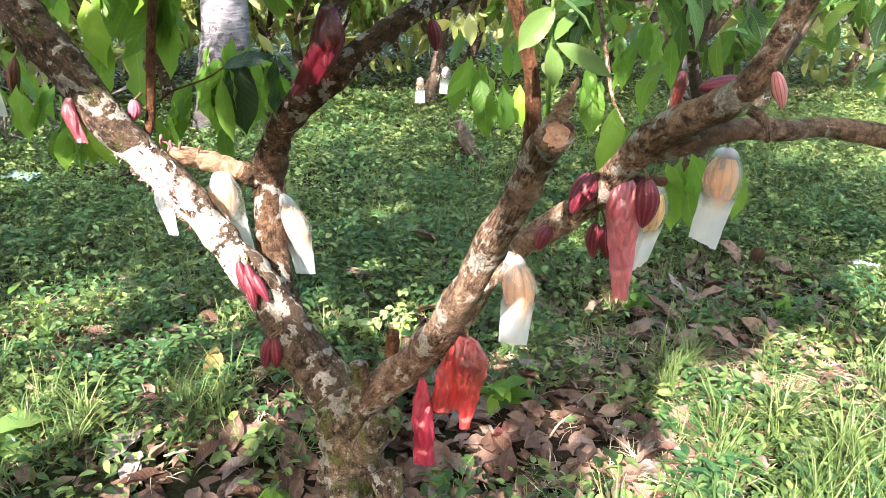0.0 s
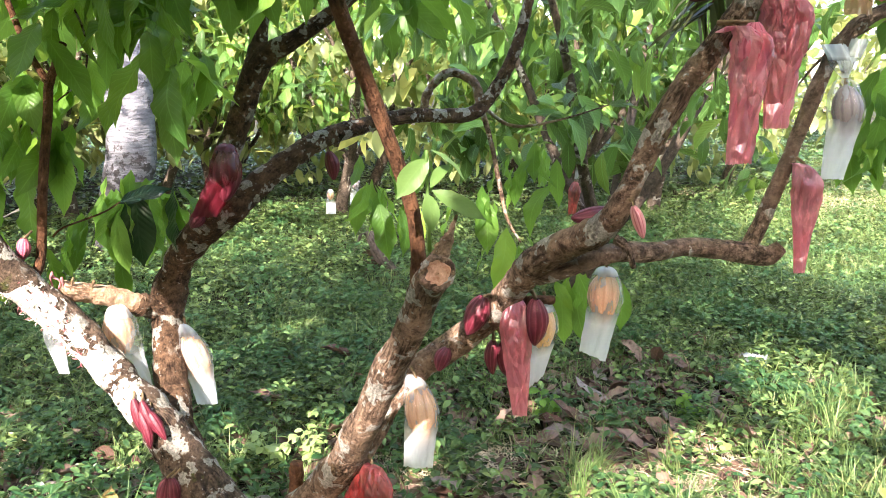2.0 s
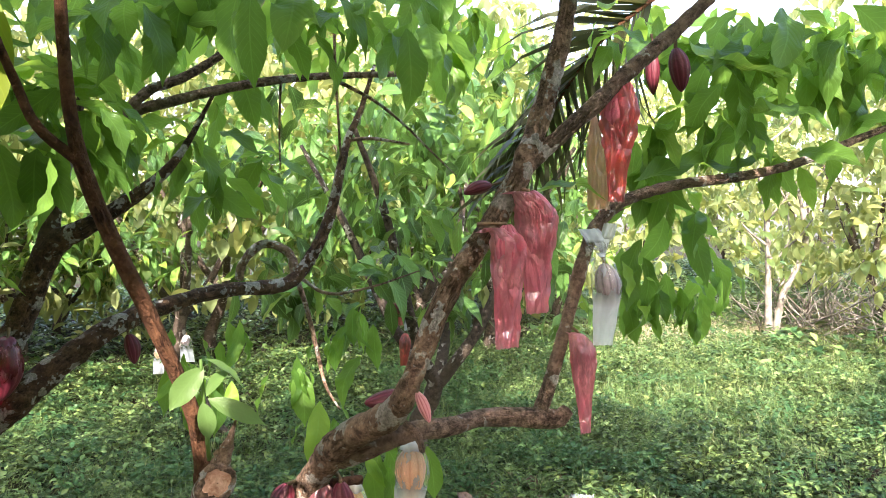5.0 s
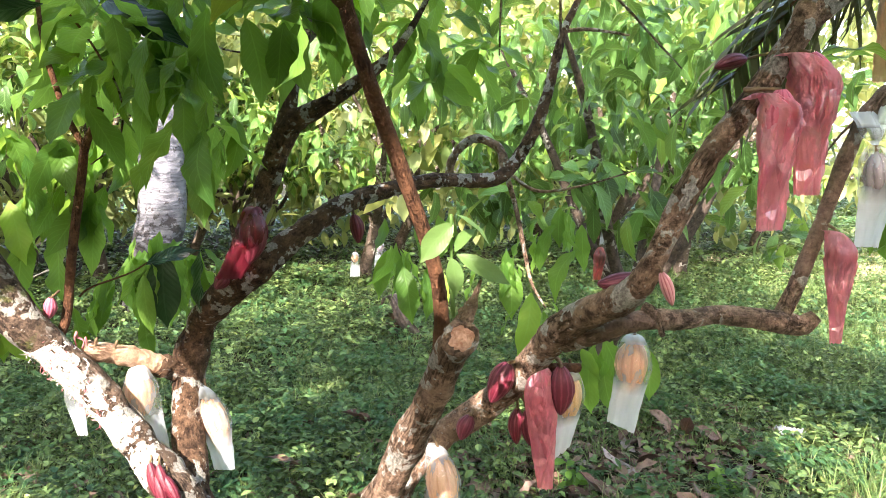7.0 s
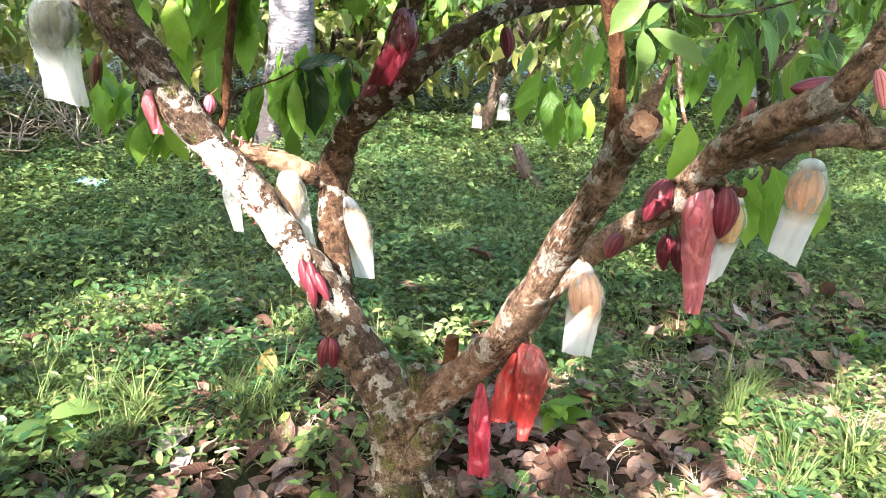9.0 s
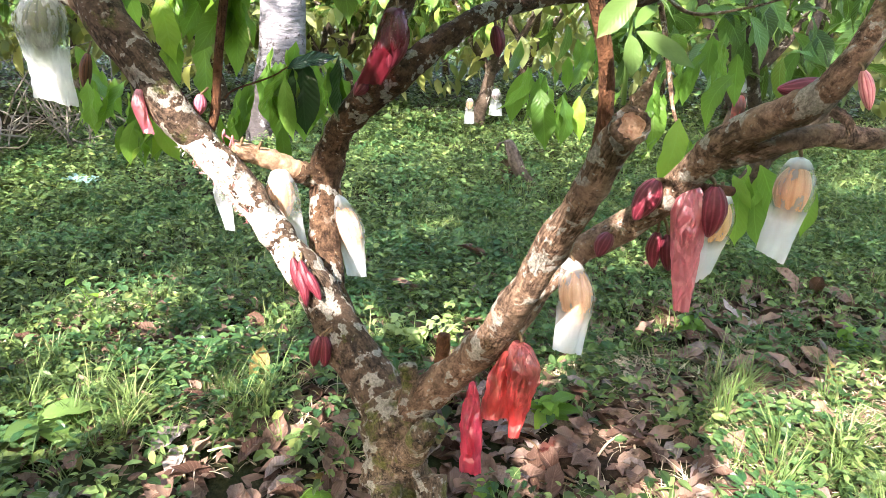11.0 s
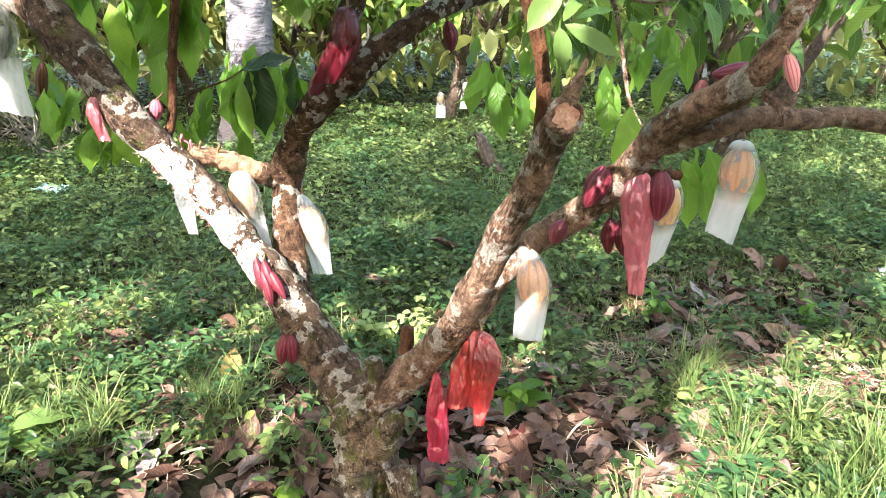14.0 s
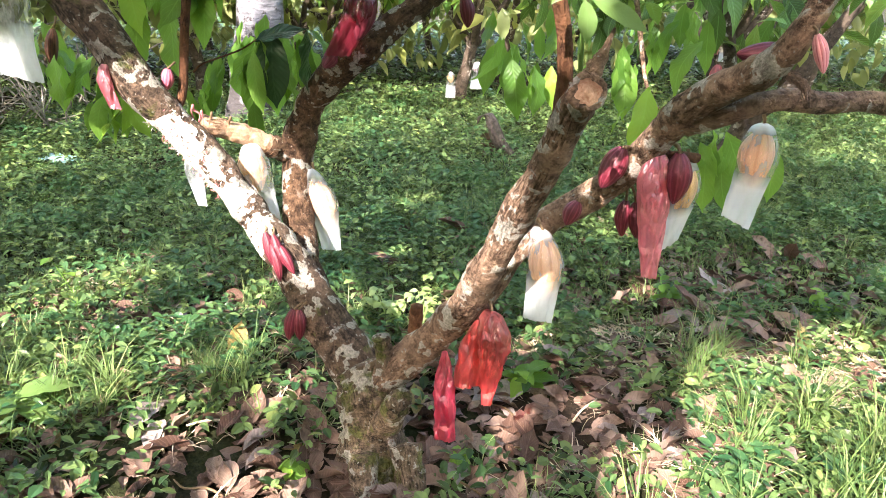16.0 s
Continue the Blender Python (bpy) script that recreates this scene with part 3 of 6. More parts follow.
def cut_end(at, facing, radius):
    """A ragged broken face with rings, in a swollen lip of bark."""
    d, u, w = axes(facing)
    rings, lip = [], []
    for i in range(9):
        r = radius * (1 - i / 8) + 0.0006
        ring = []
        for j in range(30):
            t = 2 * math.pi * j / 30
            k = 1 + 0.22 * noise.noise(Vector((math.cos(t) * 1.3, math.sin(t) * 1.3, 4.0))) + 0.10 * noise.noise(Vector((math.cos(t) * 4, math.sin(t) * 4, 1.0)))
            p = r * k * (math.cos(t) * u + 1.15 * math.sin(t) * w)
            dep = 0.006 * noise.noise(Vector(tuple(p * 90))) + 0.003 * math.sin(i * 2.6) - 0.004
            ring.append(np.array(at) + p + d * dep)
        rings.append(ring)
    part("cut_face", rings_mesh("cut_face", [[q - ORIGIN for q in r] for r in rings], CUT), tree, "orange-brown broken end of the limb")
    for i in range(10):
        a = math.pi * (0.15 + 1.1 * i / 9)
        ring = []
        for j in range(30):
            t = 2 * math.pi * j / 30
            k = 1 + 0.22 * noise.noise(Vector((math.cos(t) * 1.3, math.sin(t) * 1.3, 4.0))) + 0.10 * noise.noise(Vector((math.cos(t) * 4, math.sin(t) * 4, 1.0)))
            thick = 0.0065 * (1 + 0.7 * noise.noise(Vector((math.cos(t) * 3, math.sin(t) * 3, i * 0.4 + 9))))
            r = radius * k + 0.003 - thick * math.cos(a)
            ring.append(np.array(at) + r * (math.cos(t) * u + 1.15 * math.sin(t) * w) + d * (thick * 1.3 * math.sin(a) - 0.004 - (0.012 if i == 0 else 0)) - ORIGIN)
        lip.append(ring)
    part("bark_lip", rings_mesh("bark_lip", lip, BARK), tree, "swollen bark lip round the broken end")


cut_end((0.233, 1.526, 1.302), (0.35, -0.9, 0.28), 0.0265)
limb("snag", [(0.228, 1.58, 1.275, 0.026), (0.238, 1.565, 1.325, 0.020), (0.252, 1.555, 1.365, 0.012), (0.262, 1.55, 1.395, 0.006), (0.268, 1.548, 1.417, 0.002)], BARK, "jagged bark splinter", seg=20, seed=13, step=0.006, rough=0.35, burl=0.12)
limb("limb", [(0.206, 1.690, 1.195, 0.0230), (0.203, 1.670, 1.300, 0.0170), (0.187, 1.645, 1.408, 0.0158), (0.156, 1.622, 1.50, 0.0155), (0.118, 1.60, 1.60, 0.0155), (0.086, 1.580, 1.680, 0.0158), (0.044, 1.550, 1.785, 0.0155), (0.004, 1.530, 1.905, 0.0145), (-0.014, 1.520, 2.003, 0.0122), (-0.022, 1.515, 2.106, 0.0110), (-0.025, 1.50, 2.26, 0.0098), (-0.02, 1.48, 2.6, 0.006)],
     BARK_BROWN, "smooth reddish-brown upright sucker", seg=14, rough=0.05, lumps=0.08, seed=14)
limb("limb", [(0.0, 1.532, 1.915, 0.0105), (-0.062, 1.500, 1.973, 0.0092), (-0.090, 1.480, 2.044, 0.0080), (-0.120, 1.460, 2.136, 0.0068), (-0.15, 1.44, 2.28, 0.005)], BARK_BROWN, seg=10, rough=0.05, lumps=0.08, seed=15)
limb("limb", [(0.030, 2.050, 0.525, 0.040), (0.080, 2.075, 0.610, 0.0385), (0.151, 2.120, 0.717, 0.0390), (0.240, 2.170, 0.806, 0.0395), (0.395, 2.175, 0.927, 0.0420), (0.473, 2.130, 1.019, 0.0425), (0.508, 2.060, 1.110, 0.0430), (0.546, 1.970, 1.208, 0.0410), (0.589, 1.870, 1.277, 0.0405), (0.632, 1.775, 1.330, 0.0370), (0.658, 1.715, 1.389, 0.0310),
              (0.677, 1.690, 1.451, 0.0262), (0.708, 1.690, 1.532, 0.0268), (0.739, 1.682, 1.610, 0.0272), (0.785, 1.680, 1.690, 0.0265), (0.843, 1.678, 1.770, 0.0268), (0.915, 1.670, 1.888, 0.0282), (0.953, 1.662, 1.977, 0.0282), (1.003, 1.660, 2.122, 0.0260), (1.045, 1.660, 2.274, 0.0230), (1.07, 1.66, 2.42, 0.0200), (1.12, 1.66, 2.75, 0.012)],
     BARK, "long crooked limb with pale scars", seg=22, step=0.012, seed=16)
limb("limb", [(0.945, 1.662, 1.945, 0.0230), (1.031, 1.650, 2.021, 0.0205), (1.117, 1.640, 2.100, 0.0205), (1.227, 1.640, 2.199, 0.0205), (1.341, 1.640, 2.294, 0.0195), (1.441, 1.640, 2.383, 0.0170), (1.7, 1.62, 2.62, 0.010)], BARK_GREY, seed=17)
limb("limb", [(0.560, 1.990, 1.165, 0.0300), (0.646, 1.900, 1.226, 0.0270), (0.735, 1.880, 1.257, 0.0268), (0.854, 1.915, 1.250, 0.0262), (0.961, 1.960, 1.252, 0.0272), (1.097, 1.980, 1.238, 0.0292), (1.193, 2.000, 1.218, 0.0305), (1.235, 2.000, 1.220, 0.0270), (1.262, 1.998, 1.243, 0.0200)],
     BARK_GREY, "level limb ending in a blunt stub", seg=18, seed=18)
limb("limb", [(1.160, 2.000, 1.225, 0.0240), (1.208, 2.000, 1.356, 0.0215), (1.261, 2.000, 1.537, 0.0200), (1.306, 2.000, 1.694, 0.0205), (1.350, 2.000, 1.800, 0.0215), (1.445, 2.000, 1.882, 0.0190), (1.664, 2.020, 1.940, 0.0175), (1.931, 2.040, 1.975, 0.0165), (2.186, 2.050, 2.030, 0.0155), (2.418, 2.050, 2.111, 0.0140), (2.694, 2.050, 2.210, 0.0120), (3.1, 2.05, 2.4, 0.007)], BARK_GREY, seed=19)
limb("twig", [(1.664, 2.02, 1.94, 0.010), (1.70, 2.3, 1.90, 0.008), (1.72, 2.6, 1.80, 0.006), (1.78, 2.85, 1.68, 0.003)], BARK_GREY, "thin leafy side branch", seg=8, seed=47)
limb("stub", [(-0.192, 2.105, 0.250, 0.0400), (-0.205, 2.090, 0.340, 0.0310), (-0.212, 2.085, 0.400, 0.0290), (-0.219, 2.080, 0.450, 0.0260)], BARK_MOSSY, "short twisted pruned stub", seed=20, rough=0.25, lumps=0.3, step=0.01)
limb("stub", [(-0.138, 2.130, 0.310, 0.0290), (-0.122, 2.130, 0.444, 0.0225), (-0.117, 2.130, 0.540, 0.0205)], BARK_BROWN, "dark upright pruned stub", seed=21, step=0.01)
limb("stub", [(-0.205, 2.060, 0.150, 0.055), (-0.170, 2.010, 0.235, 0.0430), (-0.150, 1.990, 0.285, 0.0380), (-0.142, 1.975, 0.305, 0.0330)], BARK_MOSSY, "knobbly pruned stub with pale face", seed=22, rough=0.2, step=0.01)
limb("root", [(-0.13, 2.02, 0.10, 0.05), (-0.10, 1.95, 0.0, 0.045), (-0.06, 1.86, -0.08, 0.035)], BARK_MOSSY, "gnarled surface root", seed=23, rough=0.25, step=0.01)
limb("root", [(-0.26, 1.99, 0.08, 0.05), (-0.25, 1.93, -0.02, 0.04), (-0.27, 1.86, -0.10, 0.03)], BARK_MOSSY, "gnarled surface root", seed=24, rough=0.25, step=0.01)
limb("broken_limb", [(-0.690, 2.612, 0.893, 0.0380), (-0.70, 2.605, 0.900, 0.0370), (-0.745, 2.573, 0.928, 0.0350), (-0.815, 2.517, 0.963, 0.0335), (-0.880, 2.460, 0.993, 0.0320)], PEELED, "peach-coloured barkless broken limb", seg=20, step=0.008, rough=0.16, lumps=0.16, seed=25, burl=0.06)
limb("collar", [(-0.600, 2.685, 0.850, 0.042), (-0.645, 2.655, 0.868, 0.042), (-0.690, 2.615, 0.892, 0.039), (-0.705, 2.60, 0.902, 0.034)], BARK_DARK, "dark bark collar round the broken limb", seg=22, step=0.008, rough=0.3, lumps=0.25, seed=45, burl=0.1)
for k, (x, y, z) in enumerate([(-0.868, 2.45, 1.02), (-0.850, 2.46, 1.015), (-0.882, 2.45, 1.03), (-0.80, 2.50, 0.995), (-0.895, 2.44, 1.04)]):
    limb("bud_twig", [(x, y, z - 0.03, 0.003), (x + 0.006 * math.sin(k), y, z - 0.005, 0.0025), (x + 0.014 * math.sin(2.3 * k), y - 0.005, z + 0.012, 0.0055), (x + 0.018 * math.sin(2.3 * k), y - 0.005, z + 0.021, 0.002)], STALK if k % 2 else FLOWER_PINK, "small twig with buds", seg=7, step=0.006, seed=50 + k)
limb("limb", [(-0.948, 2.405, 1.000, 0.0170), (-0.938, 2.430, 1.055, 0.0160), (-0.928, 2.460, 1.110, 0.0150), (-0.911, 2.480, 1.319, 0.0145), (-0.889, 2.520, 1.550, 0.0140), (-0.881, 2.530, 1.635, 0.0140), (-0.852, 2.530, 1.702, 0.0120), (-0.831, 2.540, 1.761, 0.0110)], BARK_BROWN, "thin straight brown sucker with a pruned tip", seg=12, rough=0.05, lumps=0.06, seed=26)
limb("limb", [(-0.883, 2.530, 1.640, 0.0115), (-0.933, 2.540, 1.726, 0.0100), (-0.975, 2.550, 1.847, 0.0095), (-1.003, 2.560, 1.943, 0.0085), (-1.02, 2.57, 2.12, 0.0065), (-1.01, 2.6, 2.4, 0.004)], BARK_BROWN, "leafy side shoot of the sucker", seg=10, rough=0.05, lumps=0.06, seed=60)
limb("twig", [(-1.021, 2.700, 2.115, 0.0050), (-0.935, 2.700, 2.010, 0.0045), (-0.867, 2.690, 1.903, 0.0035)], BARK_BROWN, "thin dark leaf twig", seg=7, step=0.01, seed=61)
limb("twig", [(-0.813, 2.560, 1.898, 0.0035), (-0.784, 2.580, 1.804, 0.0035), (-0.789, 2.600, 1.706, 0.0033), (-0.820, 2.600, 1.641, 0.0030), (-0.886, 2.580, 1.580, 0.0022)], BARK_DARK, "thin drooping leaf twig", seg=7, step=0.01, seed=62)
limb("twig", [(-0.60, 2.800, 2.060, 0.0045), (-0.574, 2.800, 2.022, 0.0042), (-0.500, 2.800, 1.990, 0.0038), (-0.419, 2.800, 1.980, 0.0025)], BARK_DARK, "thin dark leaf twig", seg=7, step=0.01, seed=63)
limb("twig", [(-0.940, 2.58, 1.140, 0.0040), (-0.910, 2.600, 1.168, 0.0036), (-0.782, 2.600, 1.219, 0.0032), (-0.723, 2.600, 1.256, 0.0025)], BARK_BROWN, "thin leaf twig behind the limb", seg=7, step=0.01, seed=64)
limb("twig", [(0.590, 3.180, 1.560, 0.0120), (0.634, 3.150, 1.406, 0.0105), (0.664, 3.100, 1.251, 0.0095), (0.690, 3.04, 1.12, 0.007), (0.74, 2.98, 1.03, 0.004)], BARK, "thin drooping twig", seg=8, seed=28)
limb("twig", [(0.60, 3.19, 1.57, 0.009), (0.72, 3.15, 1.50, 0.007), (0.9, 3.1, 1.53, 0.005), (1.1, 3.05, 1.60, 0.003)], BARK, seg=8, seed=29)
limb("twig", [(0.83, 3.3, 2.19, 0.010), (0.95, 3.3, 2.2, 0.008), (1.12, 3.28, 2.18, 0.005)], BARK, seg=8, seed=30)
limb("twig", [(0.218, 1.570, 1.335, 0.0050), (0.209, 1.550, 1.450, 0.0036), (0.203, 1.53, 1.545, 0.0030)], LEAF_YOUNG, "green leafy shoot", seg=8, rough=0.02, lumps=0.02, seed=31)
limb("knob", [(0.552, 2.08, 1.062, 0.016), (0.60, 2.10, 1.060, 0.0135), (0.642, 2.12, 1.052, 0.014)], BARK_BROWN, "dark pruned knob", seed=32, step=0.01)
limb("knob", [(0.655, 1.69, 1.335, 0.010), (0.678, 1.667, 1.318, 0.011), (0.690, 1.655, 1.275, 0.005)], BARK_GREY, "grey dried flower cushion", seed=33, rough=0.4, step=0.006)


limb("limb", [(-0.225, 2.69, 1.97, 0.022), (-0.205, 2.68, 2.025, 0.021), (-0.036, 2.72, 2.169, 0.020), (0.122, 2.75, 2.236, 0.0185), (0.33, 2.8, 2.308, 0.017), (0.579, 2.85, 2.368, 0.015), (0.876, 2.9, 2.41, 0.012), (1.172, 3.0, 2.457, 0.007)], BARK_GREY, "level branch under the leaf roof", seg=12, seed=34)
limb("limb", [(-0.075, 2.71, 2.13, 0.018), (0.026, 2.72, 2.252, 0.017), (0.16, 2.74, 2.324, 0.0165), (0.33, 2.76, 2.458, 0.013), (0.45, 2.78, 2.59, 0.009)], BARK_GREY, seg=12, seed=35)
limb("twig", [(0.485, 2.83, 2.345, 0.005), (0.480, 2.83, 2.185, 0.004), (0.482, 2.83, 2.01, 0.003)], BARK, "thin hanging twig", seg=8, seed=36)
limb("twig", [(0.699, 2.9, 2.56, 0.006), (0.706, 2.9, 2.384, 0.0055), (0.723, 2.9, 2.122, 0.005), (0.745, 2.97, 2.03, 0.004)], BARK, "thin hanging twig", seg=8, seed=37)
limb("twig", [(0.700, 2.89, 2.375, 0.008), (0.865, 2.95, 2.318, 0.007), (0.999, 3.0, 2.243, 0.006), (1.141, 3.05, 2.137, 0.005), (1.292, 3.1, 2.024, 0.003)], BARK, seg=8, seed=38)


# flowers that cover the sunlit limb; the white flakes stand in for its glare
def flowers():
    rng = np.random.default_rng(40)
    line = spline([(-0.60, 2.345, 0.615), (-0.694, 2.375, 0.718), (-0.808, 2.400, 0.858), (-0.936, 2.390, 1.007), (-0.985, 2.375, 1.065)], 0.01)
    for name, n, mat, lo, hi, size, flat, label in (("flower_tuft", 420, FLOWER, 0.5, 1.0, (0.008, 0.022), 0.0, "pale dried cacao flowers crowded on the limb"), ("flower_tuft", 150, FLOWER_PINK, 0.45, 1.0, (0.010, 0.026), 0.0, "pinkish cacao buds on the limb"),
                                                    ("lichen_flake", 150, FLAKE, 0.0, 0.85, (0.010, 0.024), 1.0, "white lichen-like flakes standing in for the limb's sun glare")):
        k = rng.uniform(lo, hi, n)
        i = (k * (len(line) - 2)).astype(int)
        c = line[i]
        tan = line[i + 1] - line[i]
        tan /= np.linalg.norm(tan, axis=1)[:, None]
        u = np.cross(tan, (0, 1, 0))
        u /= np.linalg.norm(u, axis=1)[:, None]
        w = np.cross(tan, u)
        a = rng.uniform(-0.1, 0.80, n) * math.pi
        side = np.where(w[:, 1:2] > 0, -1, 1)
        d = np.cos(a)[:, None] * u + np.sin(a)[:, None] * w * side
        radius = np.interp(k, (0, 0.5, 1), (0.061, 0.051, 0.056))
        sz = rng.uniform(*size, n)
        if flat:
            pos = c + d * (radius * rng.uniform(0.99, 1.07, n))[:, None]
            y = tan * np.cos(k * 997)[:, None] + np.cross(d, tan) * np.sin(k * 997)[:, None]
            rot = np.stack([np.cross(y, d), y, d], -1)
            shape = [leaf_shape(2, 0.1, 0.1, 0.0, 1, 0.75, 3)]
        else:
            pos = c + d * (radius * rng.uniform(0.98, 1.16, n))[:, None]
            rot = turn(rng.uniform(0, 6.28, n), rng.uniform(-1.2, 1.2, n), rng.uniform(0, 6.28, n))
            shape = [leaf_shape(3, 0.5, 0.5, 0, 1, 0.17, 3)]
        tagged(part(name, scatter(name, shape, pos - ORIGIN, rot, sz, mat), tree, label), kind="stuff")



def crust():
    """White lichen-like crust that paints sun glare on the limb's lit side, ragged at its edges."""
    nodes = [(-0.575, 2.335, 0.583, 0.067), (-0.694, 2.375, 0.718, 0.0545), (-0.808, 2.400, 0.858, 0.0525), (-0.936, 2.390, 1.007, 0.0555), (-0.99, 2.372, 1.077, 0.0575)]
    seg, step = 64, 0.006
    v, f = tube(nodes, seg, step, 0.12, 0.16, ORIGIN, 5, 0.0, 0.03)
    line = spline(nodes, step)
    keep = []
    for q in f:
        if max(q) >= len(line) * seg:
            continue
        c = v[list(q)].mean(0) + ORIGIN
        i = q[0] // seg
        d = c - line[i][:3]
        # left bare along the upper right edge, which should look shaded
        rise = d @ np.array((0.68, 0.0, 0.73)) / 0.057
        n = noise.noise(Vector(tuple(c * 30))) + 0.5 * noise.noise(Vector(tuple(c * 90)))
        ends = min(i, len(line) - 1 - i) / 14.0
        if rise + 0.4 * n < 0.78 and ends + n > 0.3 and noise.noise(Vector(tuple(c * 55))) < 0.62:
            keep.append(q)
    tagged(part("lichen_crust", sheet("lichen_crust", v, keep, CRUST), tree, "white lichen-like crust flecked with brown, standing in for sun glare"), kind="stuff")


flowers()
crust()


# ---- pods and bags ----
def pod_mesh(a, b, width, material, seed, lobe=0.10):
    """A ridged pod from its stalk end a to its tip b."""
    a, b = np.asarray(a, float), np.asarray(b, float)
    d, u, w = axes(b - a)
    length = np.linalg.norm(b - a)
    rings, seg, n = [], 40, 26
    for i in range(n + 1):
        s = i / n
        r = width / 2 * (max(0.0, math.sin(math.pi * min(1, s * 0.96 + 0.035))) ** 0.62) * (1.08 - 0.28 * s) + 0.0008
        bend = 0.05 * length * math.sin(math.pi * s) * math.sin(seed)
        ring = []
        for j in range(seg):
            t = 2 * math.pi * j / seg
            k = 1 - lobe * abs(math.cos(5 * t)) ** 3 + 0.04 * abs(math.cos(10 * t)) ** 4 + 0.035 * noise.noise(Vector((math.cos(t) * 3, math.sin(t) * 3, s * 9 + seed)))
            ring.append(a + d * length * s + u * (r * k * math.cos(t) + bend) + w * r * k * math.sin(t))
        rings.append(ring)
    return rings_mesh("husk", rings, material)


def bag_mesh(line, material, seed, wrinkle=0.14, slant=0.0):
    """A limp film bag with flat welded sides; line holds (x, y, z, half width, half depth) from the tie to the hem, and slant tilts the hem."""
    pts = spline(line, 0.006)
    rng = random.Random(seed)
    ph, swing = rng.uniform(0, 6), rng.uniform(-0.22, 0.22)
    rings, seg = [], 56
    for i, (x, y, z, wd, dp) in enumerate(pts):
        s = i / (len(pts) - 1)
        a = swing * (0.3 + s)
        flat = 1 - min(1.0, dp / max(wd, 1e-4))
        ring = []
        for j in range(seg):
            t = 2 * math.pi * j / seg
            c, n = math.cos(t), math.sin(t)
            q = Vector((c * 2.2 + ph, n * 2.2, s * 2.2))
            span = 2.2 * len(pts) * 0.006 / 0.04
            facet = noise.noise(Vector((q.x, q.y, s * span * 0.4)), noise_basis="VORONOI_F2F1") + 0.5 * noise.noise(Vector((q.x * 2.0, q.y * 2.0, s * span * 0.7)), noise_basis="VORONOI_F2F1")
            k = 1 + wrinkle * (1.3 * noise.noise(q) + 0.8 * noise.noise(q * 2.7) + 0.8 * (facet + 1.0))
            side = 1 + 0.35 * wrinkle * noise.noise(Vector((4 if c > 0 else -4, ph, s * 7)))
            px = wd * math.copysign(abs(c) ** (1 - 0.25 * flat), c) * side * (1 + (k - 1) * (1 - 0.7 * flat))
            fold = flat * wd * (0.16 * math.sin(px / max(wd, 0.01) * 4.5 + ph + 2.5 * s) + 0.09 * math.sin(px / max(wd, 0.01) * 10 + 2 * ph - 3 * s))
            py = dp * k * n + fold * (0.4 + 2.0 * wrinkle)
            hem = s ** 10 * 0.006 * noise.noise(q * 3) + slant * px * s * s
            ring.append((x + px * math.cos(a) - py * math.sin(a), y + px * math.sin(a) + py * math.cos(a), z + hem))
        rings.append(ring)
    return rings_mesh("bag", rings, material)


def stalk_mesh(a, b, r):
    v, f = tube([(*a, r), (*(0.5 * (np.array(a) + np.array(b)) + (0.003, 0, 0.002)), r * 0.85), (*b, r * 1.15)], 8, 0.006, 0.1, 0.1)
    return sheet("stalk", v, f, STALK)


def cacao_pod(top, tip, width, material, label, stem=None, seed=0, group="cacao pods"):
    top, tip = np.array(top, float), np.array(tip, float)
    base = thing("cacao_pod", label, "cacao pod", top, group)
    part("husk", pod_mesh((0, 0, 0), tip - top, width, material, seed), base)
    end = np.array(stem, float) - top if stem is not None else -(tip - top) * 0.22 + np.array((0, 0.02, 0.01))
    part("stalk", stalk_mesh((0, 0, 0), end, min(0.006, width * 0.1)), base)
    return base


def bagged_pod(top, tip, width, hem, hem_width, pod, film, label, neck=None, seed=0, deep=0.55, knot=False, group="bagged cacao pods", loose=1.12, wrinkle=0.10, slant=0.0):
    """A pod in a film sleeve tied above it: top and tip of the pod, the middle of the sleeve's hem."""
    top, tip, hem = (np.array(p, float) for p in (top, tip, hem))
    neck = np.array(neck, float) if neck is not None else top + (0, 0, 0.022)
    base = thing("bagged_cacao_pod", label, "bagged pod", top, group)
    if pod is not None:
        part("husk", pod_mesh((0, 0, 0), tip - top, width, pod, seed, 0.05), base)
    mid = 0.5 * (top + tip)
    hw = width / 2 * loose
    line = []
    if knot:
        line += [(*(neck + (-0.004, 0, 0.05)), 0.030, 0.012), (*(neck + (0, 0, 0.018)), 0.014, 0.010)]
    half = 0.5 * hem_width
    line += [(*neck, 0.010, 0.008), (*(0.6 * top + 0.4 * neck), 0.5 * hw + 0.004, 0.45 * hw + 0.004), (*(0.75 * top + 0.25 * tip), hw * 0.98, hw * 0.94), (*mid, hw * 1.03, hw * 1.0)]
    for u in (0.3, 0.55, 0.78, 1.0):
        c = (1 - u) * mid + u * hem
        line.append((*c, (1 - u) * hw * 1.03 + u * half, max(0.0045, hw * (1.0 - u) ** 0.8 * (0.95 if u < 0.5 else 0.5 + 0.4 * deep))))
    line = np.array(line)
    line[:, :3] -= top
    part("bag", bag_mesh(line, film, seed, wrinkle, slant), base)
    part("stalk", stalk_mesh(np.zeros(3), neck - top + np.array((0.002, 0.018, 0.02)), 0.005), base)
    return base


